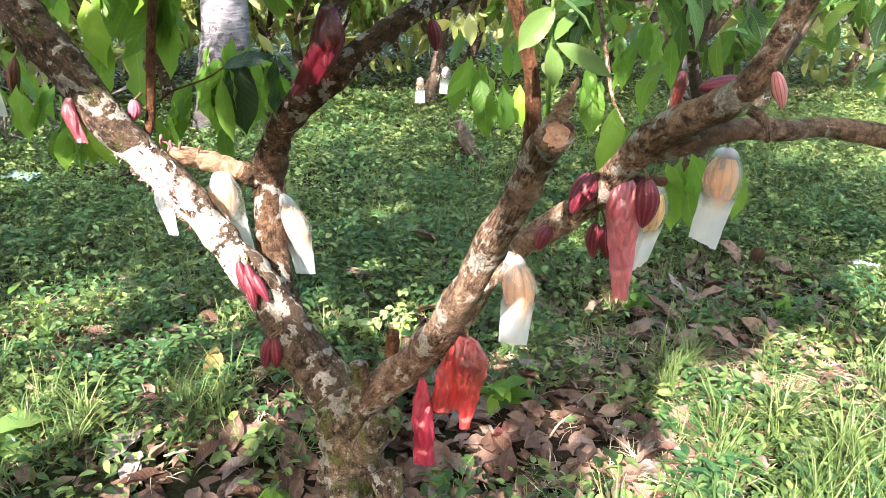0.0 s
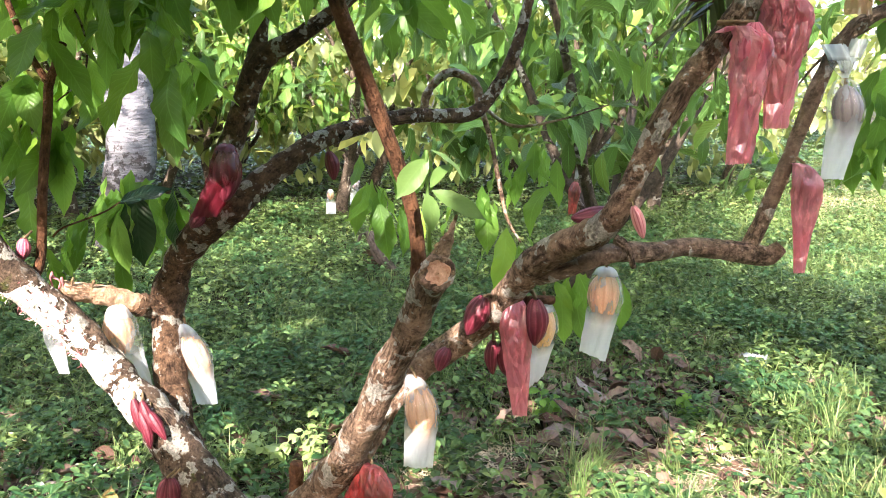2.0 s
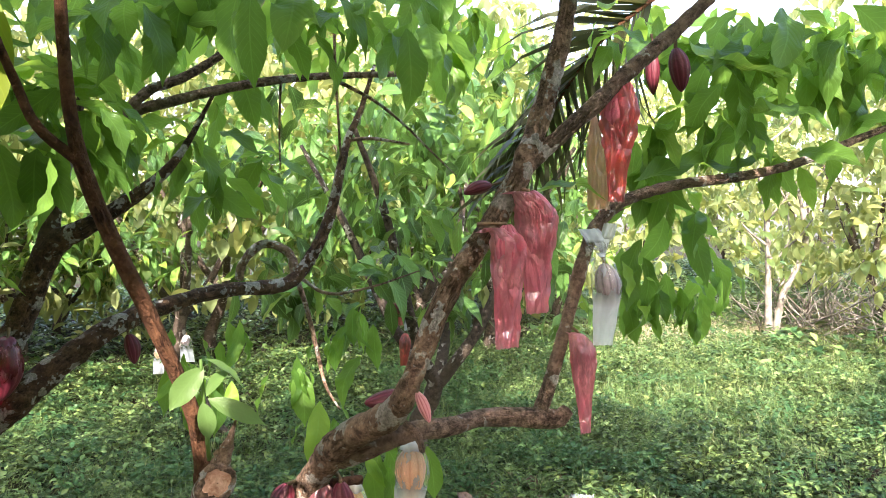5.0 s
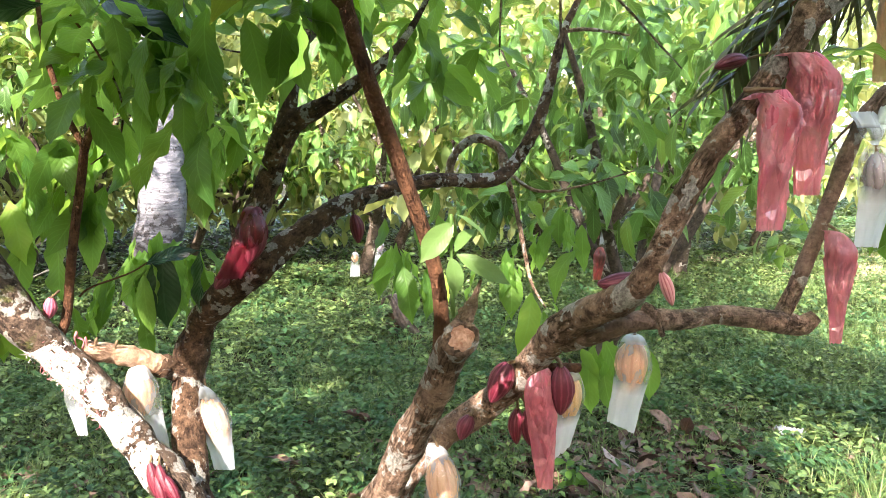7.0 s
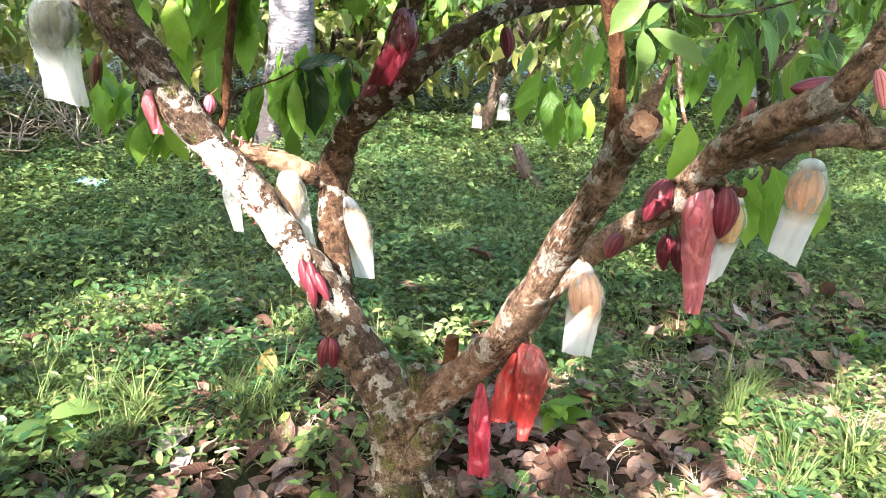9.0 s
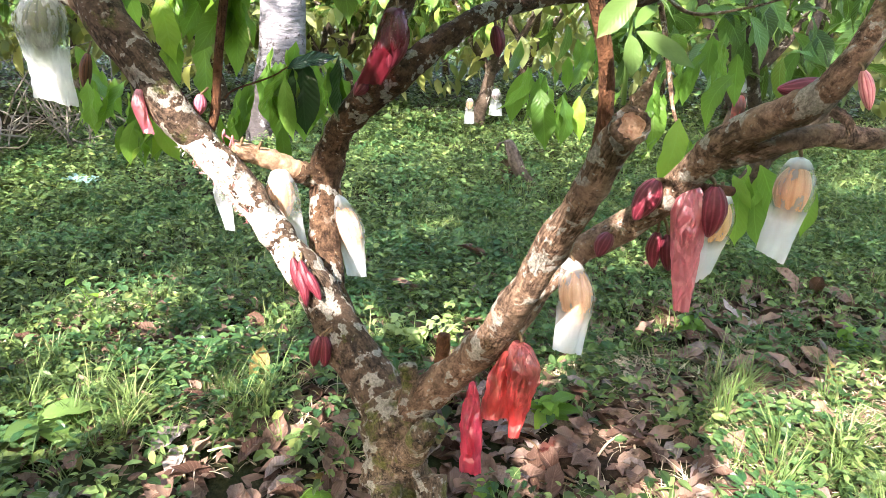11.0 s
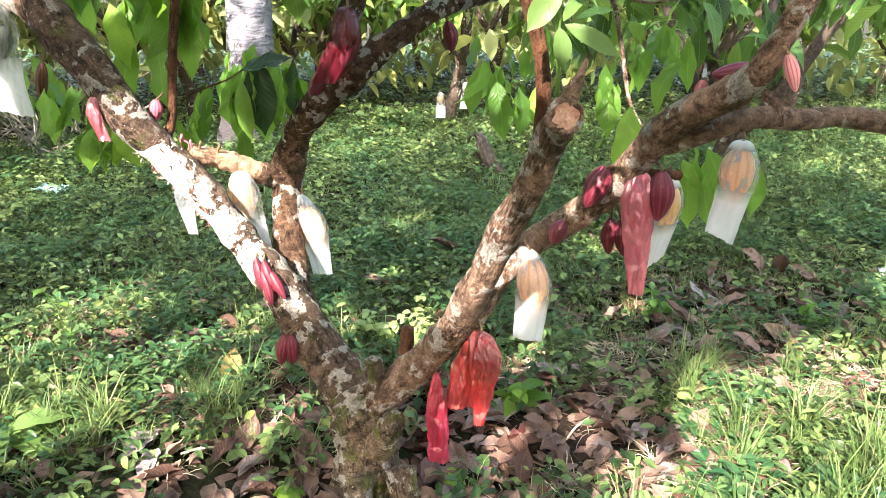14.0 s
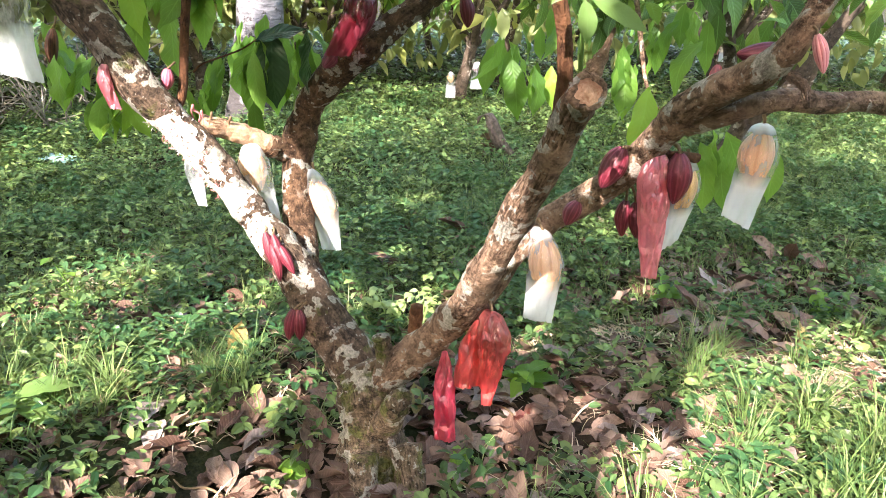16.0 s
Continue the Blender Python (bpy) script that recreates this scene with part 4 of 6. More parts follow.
def loose_bag(neck, hem, width, film, label, seed=0, depth=0.2, slant=0.0):
    """A limp sleeve with nothing to be seen in it."""
    neck, hem = np.array(neck, float), np.array(hem, float)
    base = thing("film_bag", label, "plastic bag", neck, "bagged cacao pods")
    line = [(*(s * (hem - neck)), 0.5 * width * (0.25 + 0.75 * min(1, 2.5 * s)), 0.5 * width * depth * (0.6 + 0.8 * math.sin(3 * s))) for s in (0, 0.15, 0.35, 0.6, 0.85, 1)]
    part("bag", bag_mesh(line, film, seed, 0.22, slant), base)
    return base


cacao_pod((-0.037, 2.70, 1.425), (-0.019, 2.70, 1.323), 0.052, POD_RED, "small dark red cacao pod under the arching limb", (-0.05, 2.69, 1.45), 2)
cacao_pod((0.428, 2.075, 1.080), (0.383, 2.075, 0.964), 0.070, POD_RED, "dark red ridged cacao pod on the crooked limb", (0.45, 2.1, 1.075), 3)
cacao_pod((0.332, 2.12, 0.908), (0.305, 2.11, 0.838), 0.050, POD_RED, "small dark red cacao pod against lichen bark", (0.34, 2.14, 0.915), 4)
cacao_pod((0.489, 2.22, 0.890), (0.492, 2.22, 0.775), 0.046, POD_RED, "one of a pair of hanging dark red pods", (0.47, 2.17, 0.96), 5)
cacao_pod((0.515, 2.20, 0.892), (0.533, 2.20, 0.778), 0.050, POD_RED, "one of a pair of hanging dark red pods", (0.48, 2.17, 0.96), 6)
cacao_pod((0.566, 2.03, 1.085), (0.572, 2.03, 0.945), 0.068, POD_RED, "dark red ridged pod beside a pink bag", (0.56, 2.06, 1.10), 7)
cacao_pod((0.690, 1.82, 1.374), (0.588, 1.82, 1.358), 0.050, POD_RED, "dark pink pod pointing sideways from the fork", (0.70, 1.79, 1.35), 8)
cacao_pod((0.676, 1.655, 1.418), (0.706, 1.655, 1.345), 0.027, POD_PINK, "pale pink young cacao pod", (0.672, 1.67, 1.43), 9)
cacao_pod((-0.628, 2.285, 0.690), (-0.585, 2.255, 0.575), 0.036, POD_RED, "slim dark red pod pressed to the leaning limb", (-0.635, 2.32, 0.70), 10)
cacao_pod((-0.602, 2.280, 0.685), (-0.545, 2.250, 0.585), 0.036, POD_RED, "slim dark red pod pressed to the leaning limb", (-0.61, 2.32, 0.695), 11)
cacao_pod((-0.605, 2.265, 0.655), (-0.570, 2.235, 0.545), 0.034, POD_RED, "slim dark red pod lying on the leaning limb", (-0.61, 2.31, 0.67), 71)
cacao_pod((-0.580, 2.270, 0.655), (-0.525, 2.240, 0.570), 0.034, POD_RED, "slim dark red pod lying on the leaning limb", (-0.585, 2.31, 0.665), 72)
cacao_pod((-0.519, 2.20, 0.464), (-0.540, 2.20, 0.350), 0.044, POD_RED, "one of two dark red pods under the limb", (-0.49, 2.24, 0.48), 12)
cacao_pod((-0.505, 2.20, 0.464), (-0.504, 2.20, 0.352), 0.044, POD_RED, "one of two dark red pods under the limb", (-0.48, 2.24, 0.48), 13)
cacao_pod((-0.956, 2.42, 1.172), (-0.972, 2.42, 1.100), 0.040, POD_ROSE, "small pink pod beside the thin sucker", (-0.94, 2.44, 1.19), 14)
cacao_pod((1.480, 1.80, 2.310), (1.504, 1.80, 2.190), 0.060, POD_RED, "dark pink pod hanging high among leaves", (1.47, 1.80, 2.36), 15)
cacao_pod((1.687, 2.20, 2.410), (1.693, 2.20, 2.262), 0.050, POD_RED, "slim red pod hanging high in shade", (1.68, 2.2, 2.47), 16)
cacao_pod((1.000, 2.00, 1.922), (0.916, 2.00, 1.896), 0.040, POD_RED, "small dark pink pod pointing sideways", (1.03, 1.95, 1.93), 17)

# a withered leaf bunch, built with the pod mesh
cacao_pod((-1.51, 2.75, 1.241), (-1.533, 2.75, 1.099), 0.045, LEAF_BUNCH, "withered brown leaf bunch in a pod's shape among the leaves", None, 18)

bagged_pod((-0.341, 2.44, 1.450), (-0.353, 2.44, 1.285), 0.090, (-0.42, 2.45, 1.235), 0.08, POD_RED, BAG_MAROON, "dark red pod in a clinging maroon bag on the limb", (-0.345, 2.47, 1.468), 20, loose=1.05)
cacao_pod((-0.445, 2.53, 1.235), (-0.475, 2.50, 1.19), 0.05, POD_RED, "small dark red pod under the pink bag", (-0.44, 2.56, 1.24), 21)
bagged_pod((0.520, 2.06, 1.050), (0.525, 2.06, 0.900), 0.080, (0.548, 2.06, 0.712), 0.042, POD_ROSE, BAG_PINK, "dark pod in a long pink plastic bag", (0.522, 2.06, 1.075), 22)
bagged_pod((0.618, 2.13, 1.030), (0.627, 2.13, 0.888), 0.084, (0.605, 2.13, 0.785), 0.062, POD_YELLOW, BAG_WHITE, "yellow pod in a milky plastic bag", (0.62, 2.13, 1.05), 23, loose=1.06, wrinkle=0.05, slant=0.7)
bagged_pod((0.793, 2.10, 1.142), (0.800, 2.10, 0.985), 0.092, (0.772, 2.10, 0.880), 0.088, POD_TAN, BAG_WHITE, "tan pod in a milky white bag hung from the level limb", (0.785, 2.08, 1.165), 24, loose=1.07, wrinkle=0.05, slant=-0.5)
bagged_pod((0.242, 2.08, 0.806), (0.268, 2.06, 0.634), 0.096, (0.246, 2.06, 0.552), 0.092, POD_TAN, BAG_WHITE, "tan pod in a milky white bag hung from the limb", (0.222, 2.11, 0.826), 25, loose=1.05, wrinkle=0.05, slant=-0.25)
bagged_pod((0.110, 1.98, 0.588), (0.136, 1.98, 0.452), 0.076, (0.112, 1.98, 0.300), 0.030, POD_RED, BAG_RED, "pod in a glossy red plastic bag low on the limb", (0.097, 1.99, 0.610), 26, deep=0.4, loose=1.15, wrinkle=0.14, slant=0.2)
loose_bag((0.075, 2.01, 0.565), (0.062, 2.01, 0.338), 0.100, BAG_RED, "wide red plastic bag draped low under the limb", 27, 0.12)
loose_bag((-0.020, 1.98, 0.470), (-0.006, 1.98, 0.166), 0.062, BAG_CRIMSON, "narrow crimson plastic bag hanging to the litter", 28, 0.5)
bagged_pod((-0.924, 2.46, 0.872), (-0.915, 2.46, 0.790), 0.05, (-0.893, 2.45, 0.709), 0.035, None, BAG_WHITE, "thin white bag behind the leaning limb", None, 29)
bagged_pod((-0.742, 2.53, 0.895), (-0.720, 2.53, 0.745), 0.10, (-0.660, 2.52, 0.615), 0.05, POD_TAN, BAG_WHITE, "tan pod in a sunlit white bag behind the limb", (-0.74, 2.55, 0.915), 30, loose=1.06, wrinkle=0.08)
bagged_pod((-0.545, 2.63, 0.775), (-0.475, 2.62, 0.585), 0.095, (-0.482, 2.62, 0.506), 0.075, POD_TAN, BAG_WHITE, "tan pod in a white bag behind the upright limb", (-0.56, 2.64, 0.81), 31, loose=1.06, wrinkle=0.08, slant=0.1)
bagged_pod((-1.440, 2.40, 1.430), (-1.452, 2.40, 1.265), 0.115, (-1.428, 2.40, 1.118), 0.150, POD_GREEN, BAG_CLEAR, "large clear plastic bag with a white hem", (-1.437, 2.41, 1.47), 32, loose=1.2, wrinkle=0.10, slant=-0.12)
bagged_pod((-1.108, 2.30, 1.165), (-1.095, 2.30, 1.105), 0.036, (-1.078, 2.30, 1.058), 0.036, POD_PINK, BAG_PINK, "small pod in a faded pink bag", (-1.105, 2.32, 1.19), 33)
bagged_pod((0.948, 1.635, 1.888), (0.988, 1.635, 1.740), 0.082, (0.972, 1.635, 1.594), 0.052, POD_ROSE, BAG_PINK, "pod in a crumpled pink bag on the rising limb", (0.888, 1.648, 1.880), 34, deep=0.4, loose=1.10, wrinkle=0.20)
bagged_pod((0.874, 1.60, 1.808), (0.884, 1.60, 1.675), 0.066, (0.878, 1.60, 1.520), 0.058, POD_ROSE, BAG_PINK, "pod in a long pink bag on the rising limb", (0.815, 1.625, 1.788), 35, deep=0.4, loose=1.10, wrinkle=0.20)
bagged_pod((1.206, 1.655, 2.150), (1.206, 1.655, 2.010), 0.078, (1.200, 1.655, 1.868), 0.062, POD_ROSE, BAG_RED, "pod in a bright red plastic bag high on the limb", (1.210, 1.65, 2.178), 36, deep=0.4, loose=1.10, wrinkle=0.20)
loose_bag((1.195, 1.76, 2.10), (1.215, 1.76, 1.850), 0.055, BAG_BEIGE, "faded beige plastic bag behind a red one", 37)
bagged_pod((1.361, 1.965, 1.690), (1.376, 1.95, 1.555), 0.078, (1.352, 1.95, 1.444), 0.062, POD_DARK, BAG_WHITE, "dark pod in a knotted clear white bag", (1.357, 1.97, 1.715), 38, knot=True)
loose_bag((1.350, 1.960, 1.712), (1.300, 1.957, 1.795), 0.065, BAG_WHITE, "white bag end knotted on the limb", 39)
loose_bag((1.355, 1.967, 1.712), (1.385, 1.970, 1.812), 0.040, BAG_WHITE, "white bag end knotted on the limb", 42)
bagged_pod((1.281, 1.96, 1.474), (1.293, 1.95, 1.350), 0.066, (1.296, 1.95, 1.180), 0.038, POD_RED, BAG_PINK, "pod in a narrow pink bag beside the thin limb", (1.250, 1.975, 1.484), 40)


# ---- leaves of the cacao tree ----
LEFT = [(-1.19, 2.7, 1.69), (-0.97, 2.6, 1.62), (-0.91, 2.8, 1.71), (-1.46, 2.9, 1.61), (-1.12, 2.7, 1.46), (-1.69, 3.0, 1.16), (-1.25, 2.7, 1.07), (-0.88, 2.6, 1.5), (-0.66, 2.7, 1.27), (-1.42, 2.8, 1.13), (-1.46, 2.6, 1.67)]
DARK_LEFT = [(-1.01, 2.9, 2.29), (-0.84, 2.9, 2.31), (-0.67, 2.9, 2.26), (-0.96, 2.9, 2.11), (-0.77, 2.9, 2.1), (-1.05, 2.9, 1.97), (-0.88, 2.9, 1.95)]
UP_LEFT = [(-0.68, 2.65, 1.92), (-0.63, 2.65, 2.01), (-0.74, 2.65, 1.95), (-0.61, 2.65, 1.87), (-0.8, 2.3, 2.25), (-0.75, 2.4, 2.0), (-0.9, 2.5, 1.85), (-0.7, 2.2, 2.4), (-0.95, 2.6, 2.1), (-0.5, 2.2, 2.32), (-0.3, 1.9, 2.36), (-0.31, 2.3, 2.39), (-0.5, 2.3, 2.13), (-0.56, 2.3, 1.94), (-0.54, 2.4, 1.74), (-0.51, 2.7, 1.76), (-0.25, 2.3, 2.19), (-0.02, 2.2, 2.37), (0.07, 2.4, 2.46), (-0.19, 2.3, 2.0), (0.32, 1.9, 2.42), (0.51, 2.4, 2.48), (0.67, 2.5, 2.57), (0.78, 2.4, 2.51), (1.03, 2.6, 2.5), (0.27, 3.0, 2.34), (-0.07, 2.2, 2.12), (-0.19, 2.3, 2.22), (-0.08, 2.4, 2.15), (0.14, 2.7, 2.11), (0.23, 2.8, 1.98), (-0.25, 2.4, 2.03), (0.42, 3.0, 2.05)]
RIGHT = [(1.66, 2.2, 2.12), (1.78, 2.1, 2.2), (1.76, 1.9, 2.3), (1.89, 1.9, 2.42), (1.96, 2.0, 2.19), (1.83, 2.3, 1.96), (2.09, 2.5, 1.87), (1.94, 2.2, 2.51), (1.85, 2.4, 2.48), (2.13, 2.1, 2.07), (1.96, 2.0, 2.46), (2.24, 2.1, 2.46), (2.17, 1.9, 2.46), (2.44, 2.0, 2.44), (2.46, 2.1, 2.36), (2.55, 2.0, 2.52), (2.68, 2.1, 2.21), (2.15, 2.3, 2.28)]
RIGHT_LOW = [(1.94, 2.6, 1.55), (2.22, 2.8, 1.55), (2.27, 2.7, 1.49), (1.82, 2.5, 1.69), (2.55, 2.9, 1.59)]
MIDDLE = [(0.15, 3.0, 1.24), (0.22, 3.1, 1.2), (0.55, 2.9, 1.26), (0.6, 2.6, 1.11), (0.73, 3.2, 1.32), (0.34, 3.2, 1.35), (0.87, 3.2, 1.37), (0.75, 2.3, 1.08), (0.09, 3.2, 1.28)]
TOP = [(-0.56, 2.5, 2.37), (-0.49, 2.6, 2.48), (-0.28, 2.7, 2.58), (-0.16, 2.9, 2.59), (0.02, 2.8, 2.66), (0.22, 3.0, 2.67), (0.39, 2.8, 2.66), (0.6, 3.1, 2.66), (0.75, 2.9, 2.7), (1.02, 3.1, 2.71), (1.26, 3.2, 2.7), (1.37, 3.0, 2.75), (1.77, 2.6, 2.6), (1.92, 2.5, 2.62), (1.94, 2.3, 2.46), (2.21, 2.4, 2.59), (2.47, 2.5, 2.41), (-0.62, 2.6, 2.17), (-0.69, 2.7, 1.99), (0.44, 2.5, 2.61), (0.13, 2.4, 2.57), (0.96, 2.6, 2.68), (0.12, 3.5, 2.63), (0.41, 3.4, 2.68), (0.79, 3.6, 2.72), (1.13, 3.5, 2.76), (1.38, 3.3, 2.79), (1.72, 3.6, 2.82), (2.6, 3.3, 2.87), (2.81, 3.2, 2.92), (3.34, 3.4, 2.94), (3.51, 3.2, 2.97), (4.19, 3.4, 3.03), (2.45, 3.4, 2.97), (-0.35, 3.0, 2.39), (-0.18, 3.2, 2.54)]
SINGLE_HIGH = [((-0.219, 1.9, 2.303), (-0.319, 1.85, 1.951)), ((0.316, 1.8, 2.343), (0.346, 1.75, 2.132)), ((-0.061, 2.2, 2.387), (0.019, 2.1, 2.186)), ((0.059, 2.2, 2.403), (0.135, 2.15, 2.201)), ((0.99, 1.72, 1.887), (1.179, 1.7, 1.975)), ((1.775, 2.0, 2.187), (1.8, 1.85, 2.105)), ((1.553, 2.1, 1.955), (1.871, 2.0, 2.076)), ((2.19, 2.6, 1.743), (2.412, 2.5, 1.549)), ((2.121, 2.6, 1.846), (2.206, 2.5, 1.644)), ((0.905, 2.2, 2.382), (0.983, 2.2, 2.164)), ((0.345, 1.9, 2.287), (0.361, 1.85, 2.171)), ((1.147, 2.0, 1.896), (1.306, 1.95, 1.991)), ((2.296, 2.6, 1.688), (2.461, 2.5, 1.497)), ((1.793, 1.9, 2.21), (1.784, 1.8, 2.084))]
SINGLE_LOW = [((-1.004, 2.6, 1.354), (-1.018, 2.5, 1.132)), ((-0.884, 2.6, 1.428), (-0.885, 2.5, 1.245)), ((-1.153, 2.7, 1.34), (-1.112, 2.6, 1.11)), ((-1.155, 2.6, 1.453), (-1.098, 2.5, 1.272)), ((-1.432, 2.8, 0.977), (-1.402, 2.7, 0.906)), ((0.745, 2.6, 1.326), (0.625, 2.5, 1.209)), ((0.148, 2.9, 1.207), (0.165, 2.8, 1.004)), ((0.234, 2.9, 1.189), (0.269, 2.8, 1.029)), ((0.308, 3.0, 1.177), (0.331, 2.9, 1.043)), ((0.56, 2.9, 1.232), (0.564, 2.8, 1.029)), ((0.597, 2.6, 1.172), (0.552, 2.5, 0.981)), ((0.7, 2.3, 1.059), (0.736, 2.2, 1.019))]
SINGLE_BESIDE = [((-0.95, 3.1, 1.21), (-0.96, 3.05, 0.94)), ((-0.9, 3.1, 1.22), (-0.89, 3.05, 0.9)), ((-0.85, 3.1, 1.22), (-0.83, 3.05, 0.93)), ((-0.81, 3.1, 1.23), (-0.83, 3.05, 0.89)), ((-0.76, 3.1, 1.22), (-0.75, 3.05, 0.98)), ((-0.92, 3.1, 1.22), (-0.87, 3.05, 1.03)), ((-0.851, 3.0, 1.278), (-0.782, 2.95, 1.004)), ((-0.755, 3.0, 1.282), (-0.744, 2.95, 1.079)), ((-0.806, 3.0, 1.312), (-0.809, 2.95, 1.125)), ((-0.713, 3.0, 1.272), (-0.992, 2.95, 1.119)), ((-0.903, 3.0, 1.287), (-0.935, 2.95, 1.055)), ((-0.651, 3.0, 1.232), (-0.681, 2.95, 1.063)), ((-0.855, 3.0, 1.224), (-0.861, 2.95, 0.968)), ((0.905, 2.3, 1.07), (0.915, 2.25, 0.90)), ((0.8, 2.3, 1.083), (0.759, 2.25, 0.972)), ((0.076, 2.3, 1.988), (0.104, 2.3, 1.811)), ((-0.027, 2.0, 2.088), (0.044, 1.95, 1.986)), ((-0.137, 2.0, 1.961), (-0.13, 2.0, 1.763)), ((0.797, 2.2, 2.404), (0.82, 2.15, 2.161))]
UNDER = [(-0.928, 3.0, 1.197), (-0.874, 3.1, 1.142), (-0.73, 3.0, 1.183), (-0.946, 2.9, 1.104), (-1.048, 2.9, 0.99)]
LEAF_MESHES = [sheet("leaf", v, f, LEAF_ONE, uv) for v, f, uv in NEAR_LEAVES]
YOUNG_MESHES = [sheet("leaf", v, f, LEAF_YOUNG, uv) for v, f, uv in (leaf_shape(9, 0.12, 0.2, 0.1, 41, 0.46), leaf_shape(9, 0.15, 0.2, 0.08, 42, 0.29), leaf_shape(9, 0.3, 0.2, 0.1, 43, 0.30), leaf_shape(9, 0.2, 0.2, 0.1, 44, 0.44))]


def place_leaf(mesh, pos, rot, size, parent, label=""):
    ob = new("leaf", mesh)
    ob.parent = parent
    ob.matrix_basis = Matrix.Translation(Vector(pos) - parent.location) @ Matrix(rot.tolist()).to_4x4() @ Matrix.Diagonal((size, size, size, 1))
    return tagged(ob, label)


def towards(base, tip, roll=0.0):
    """Turn and length of a leaf from base to tip."""
    d = np.array(tip, float) - np.array(base, float)
    n = np.linalg.norm(d)
    return turn(np.array([math.atan2(-d[0], d[1])]), np.array([math.asin(d[2] / n)]), np.array([roll]))[0], n


def tree_leaves():
    rng = np.random.default_rng(7)
    for anchors, n, size, down in ((LEFT, 10, 0.22, (-88, -35)), (UP_LEFT, 7, 0.27, (-75, 10)), (RIGHT, 7, 0.28, (-65, 5)), (DARK_LEFT, 9, 0.28, (-55, 25)), (RIGHT_LOW, 7, 0.25, (-85, -25)), (MIDDLE, 5, 0.22, (-85, -45)), (UNDER, 4, 0.2, (-85, -50)), (TOP, 7, 0.27, (-80, 0))):
        for c in anchors:
            pos, rot, sz = bunch(rng, c, n, size, 0.05, down)
            for k in range(n):
                place_leaf(LEAF_MESHES[int(rng.integers(5))], pos[k], rot[k], sz[k], tree)
    for k, base, tip, roll in ((0, (0.208, 1.535, 1.529), (0.143, 1.51, 1.449), -1.2), (1, (0.216, 1.53, 1.468), (0.340, 1.50, 1.410), 1.0), (2, (0.211, 1.53, 1.547), (0.304, 1.53, 1.492), 0.25), (3, (0.206, 1.53, 1.462), (0.218, 1.51, 1.384), 0.5), (2, (0.213, 1.53, 1.473), (0.263, 1.57, 1.529), 0.6)):
        r, n = towards(base, tip, roll)
        place_leaf(YOUNG_MESHES[k], base, r, n * (0.9 if k == 1 else 0.97), tree, "pale green young leaf on the shoot")
    for mat, base, tip, roll, slim, k, label in ((LEAF_SHINY, (-0.728, 2.60, 1.250), (-0.564, 2.62, 1.311), 0.9, 0.30, 51, "shiny blue-green ribbed leaf"), (LEAF_DARK, (-0.681, 2.63, 1.285), (-0.662, 2.58, 1.035), 0.2, 0.42, 52, "broad dark leaf hanging down"),
                                                 (LEAF_ONE, (-0.728, 2.58, 1.222), (-0.695, 2.54, 1.020), 0.5, 0.26, 53, ""), (LEAF_DARK, (-0.55, 2.62, 1.30), (-0.575, 2.58, 1.09), 0.3, 0.34, 54, "dark leaf hanging beside the limb"),
                                                 (LEAF_DARK, (-0.82, 2.5, 2.10), (-0.52, 2.45, 1.99), 0.5, 0.40, 55, "broad leaf coloured dark in place of shade"), (LEAF_DARK, (-0.70, 2.6, 2.16), (-0.46, 2.5, 2.05), -0.4, 0.42, 56, "broad leaf coloured dark in place of shade"), (LEAF_DARK, (-0.95, 2.45, 2.06), (-1.25, 2.4, 1.98), 0.4, 0.38, 57, "broad leaf coloured dark in place of shade")):
        r, n = towards(base, tip, roll)
        v, f, uv = leaf_shape(14, 0.25, 0.2, 0.2, k, slim)
        place_leaf(sheet("leaf", v, f, mat, uv), base, r, n * 1.08, tree, label)
    v, f, uv = leaf_shape(14, 0.3, 0.2, 0.12, 46, 0.28)
    yellow = sheet("leaf", v, f, LEAF_YELLOW, uv)
    for k, (base, tip) in enumerate(SINGLE_HIGH + SINGLE_LOW + SINGLE_BESIDE):
        r, n = towards(base, tip, 0.5 * math.sin(k * 2.3) if k else -1.3)
        place_leaf(LEAF_MESHES[k % 3] if k else yellow, base, r, n * 1.12, tree, "" if k else "long yellowing leaf hanging near the sucker")


tree_leaves()

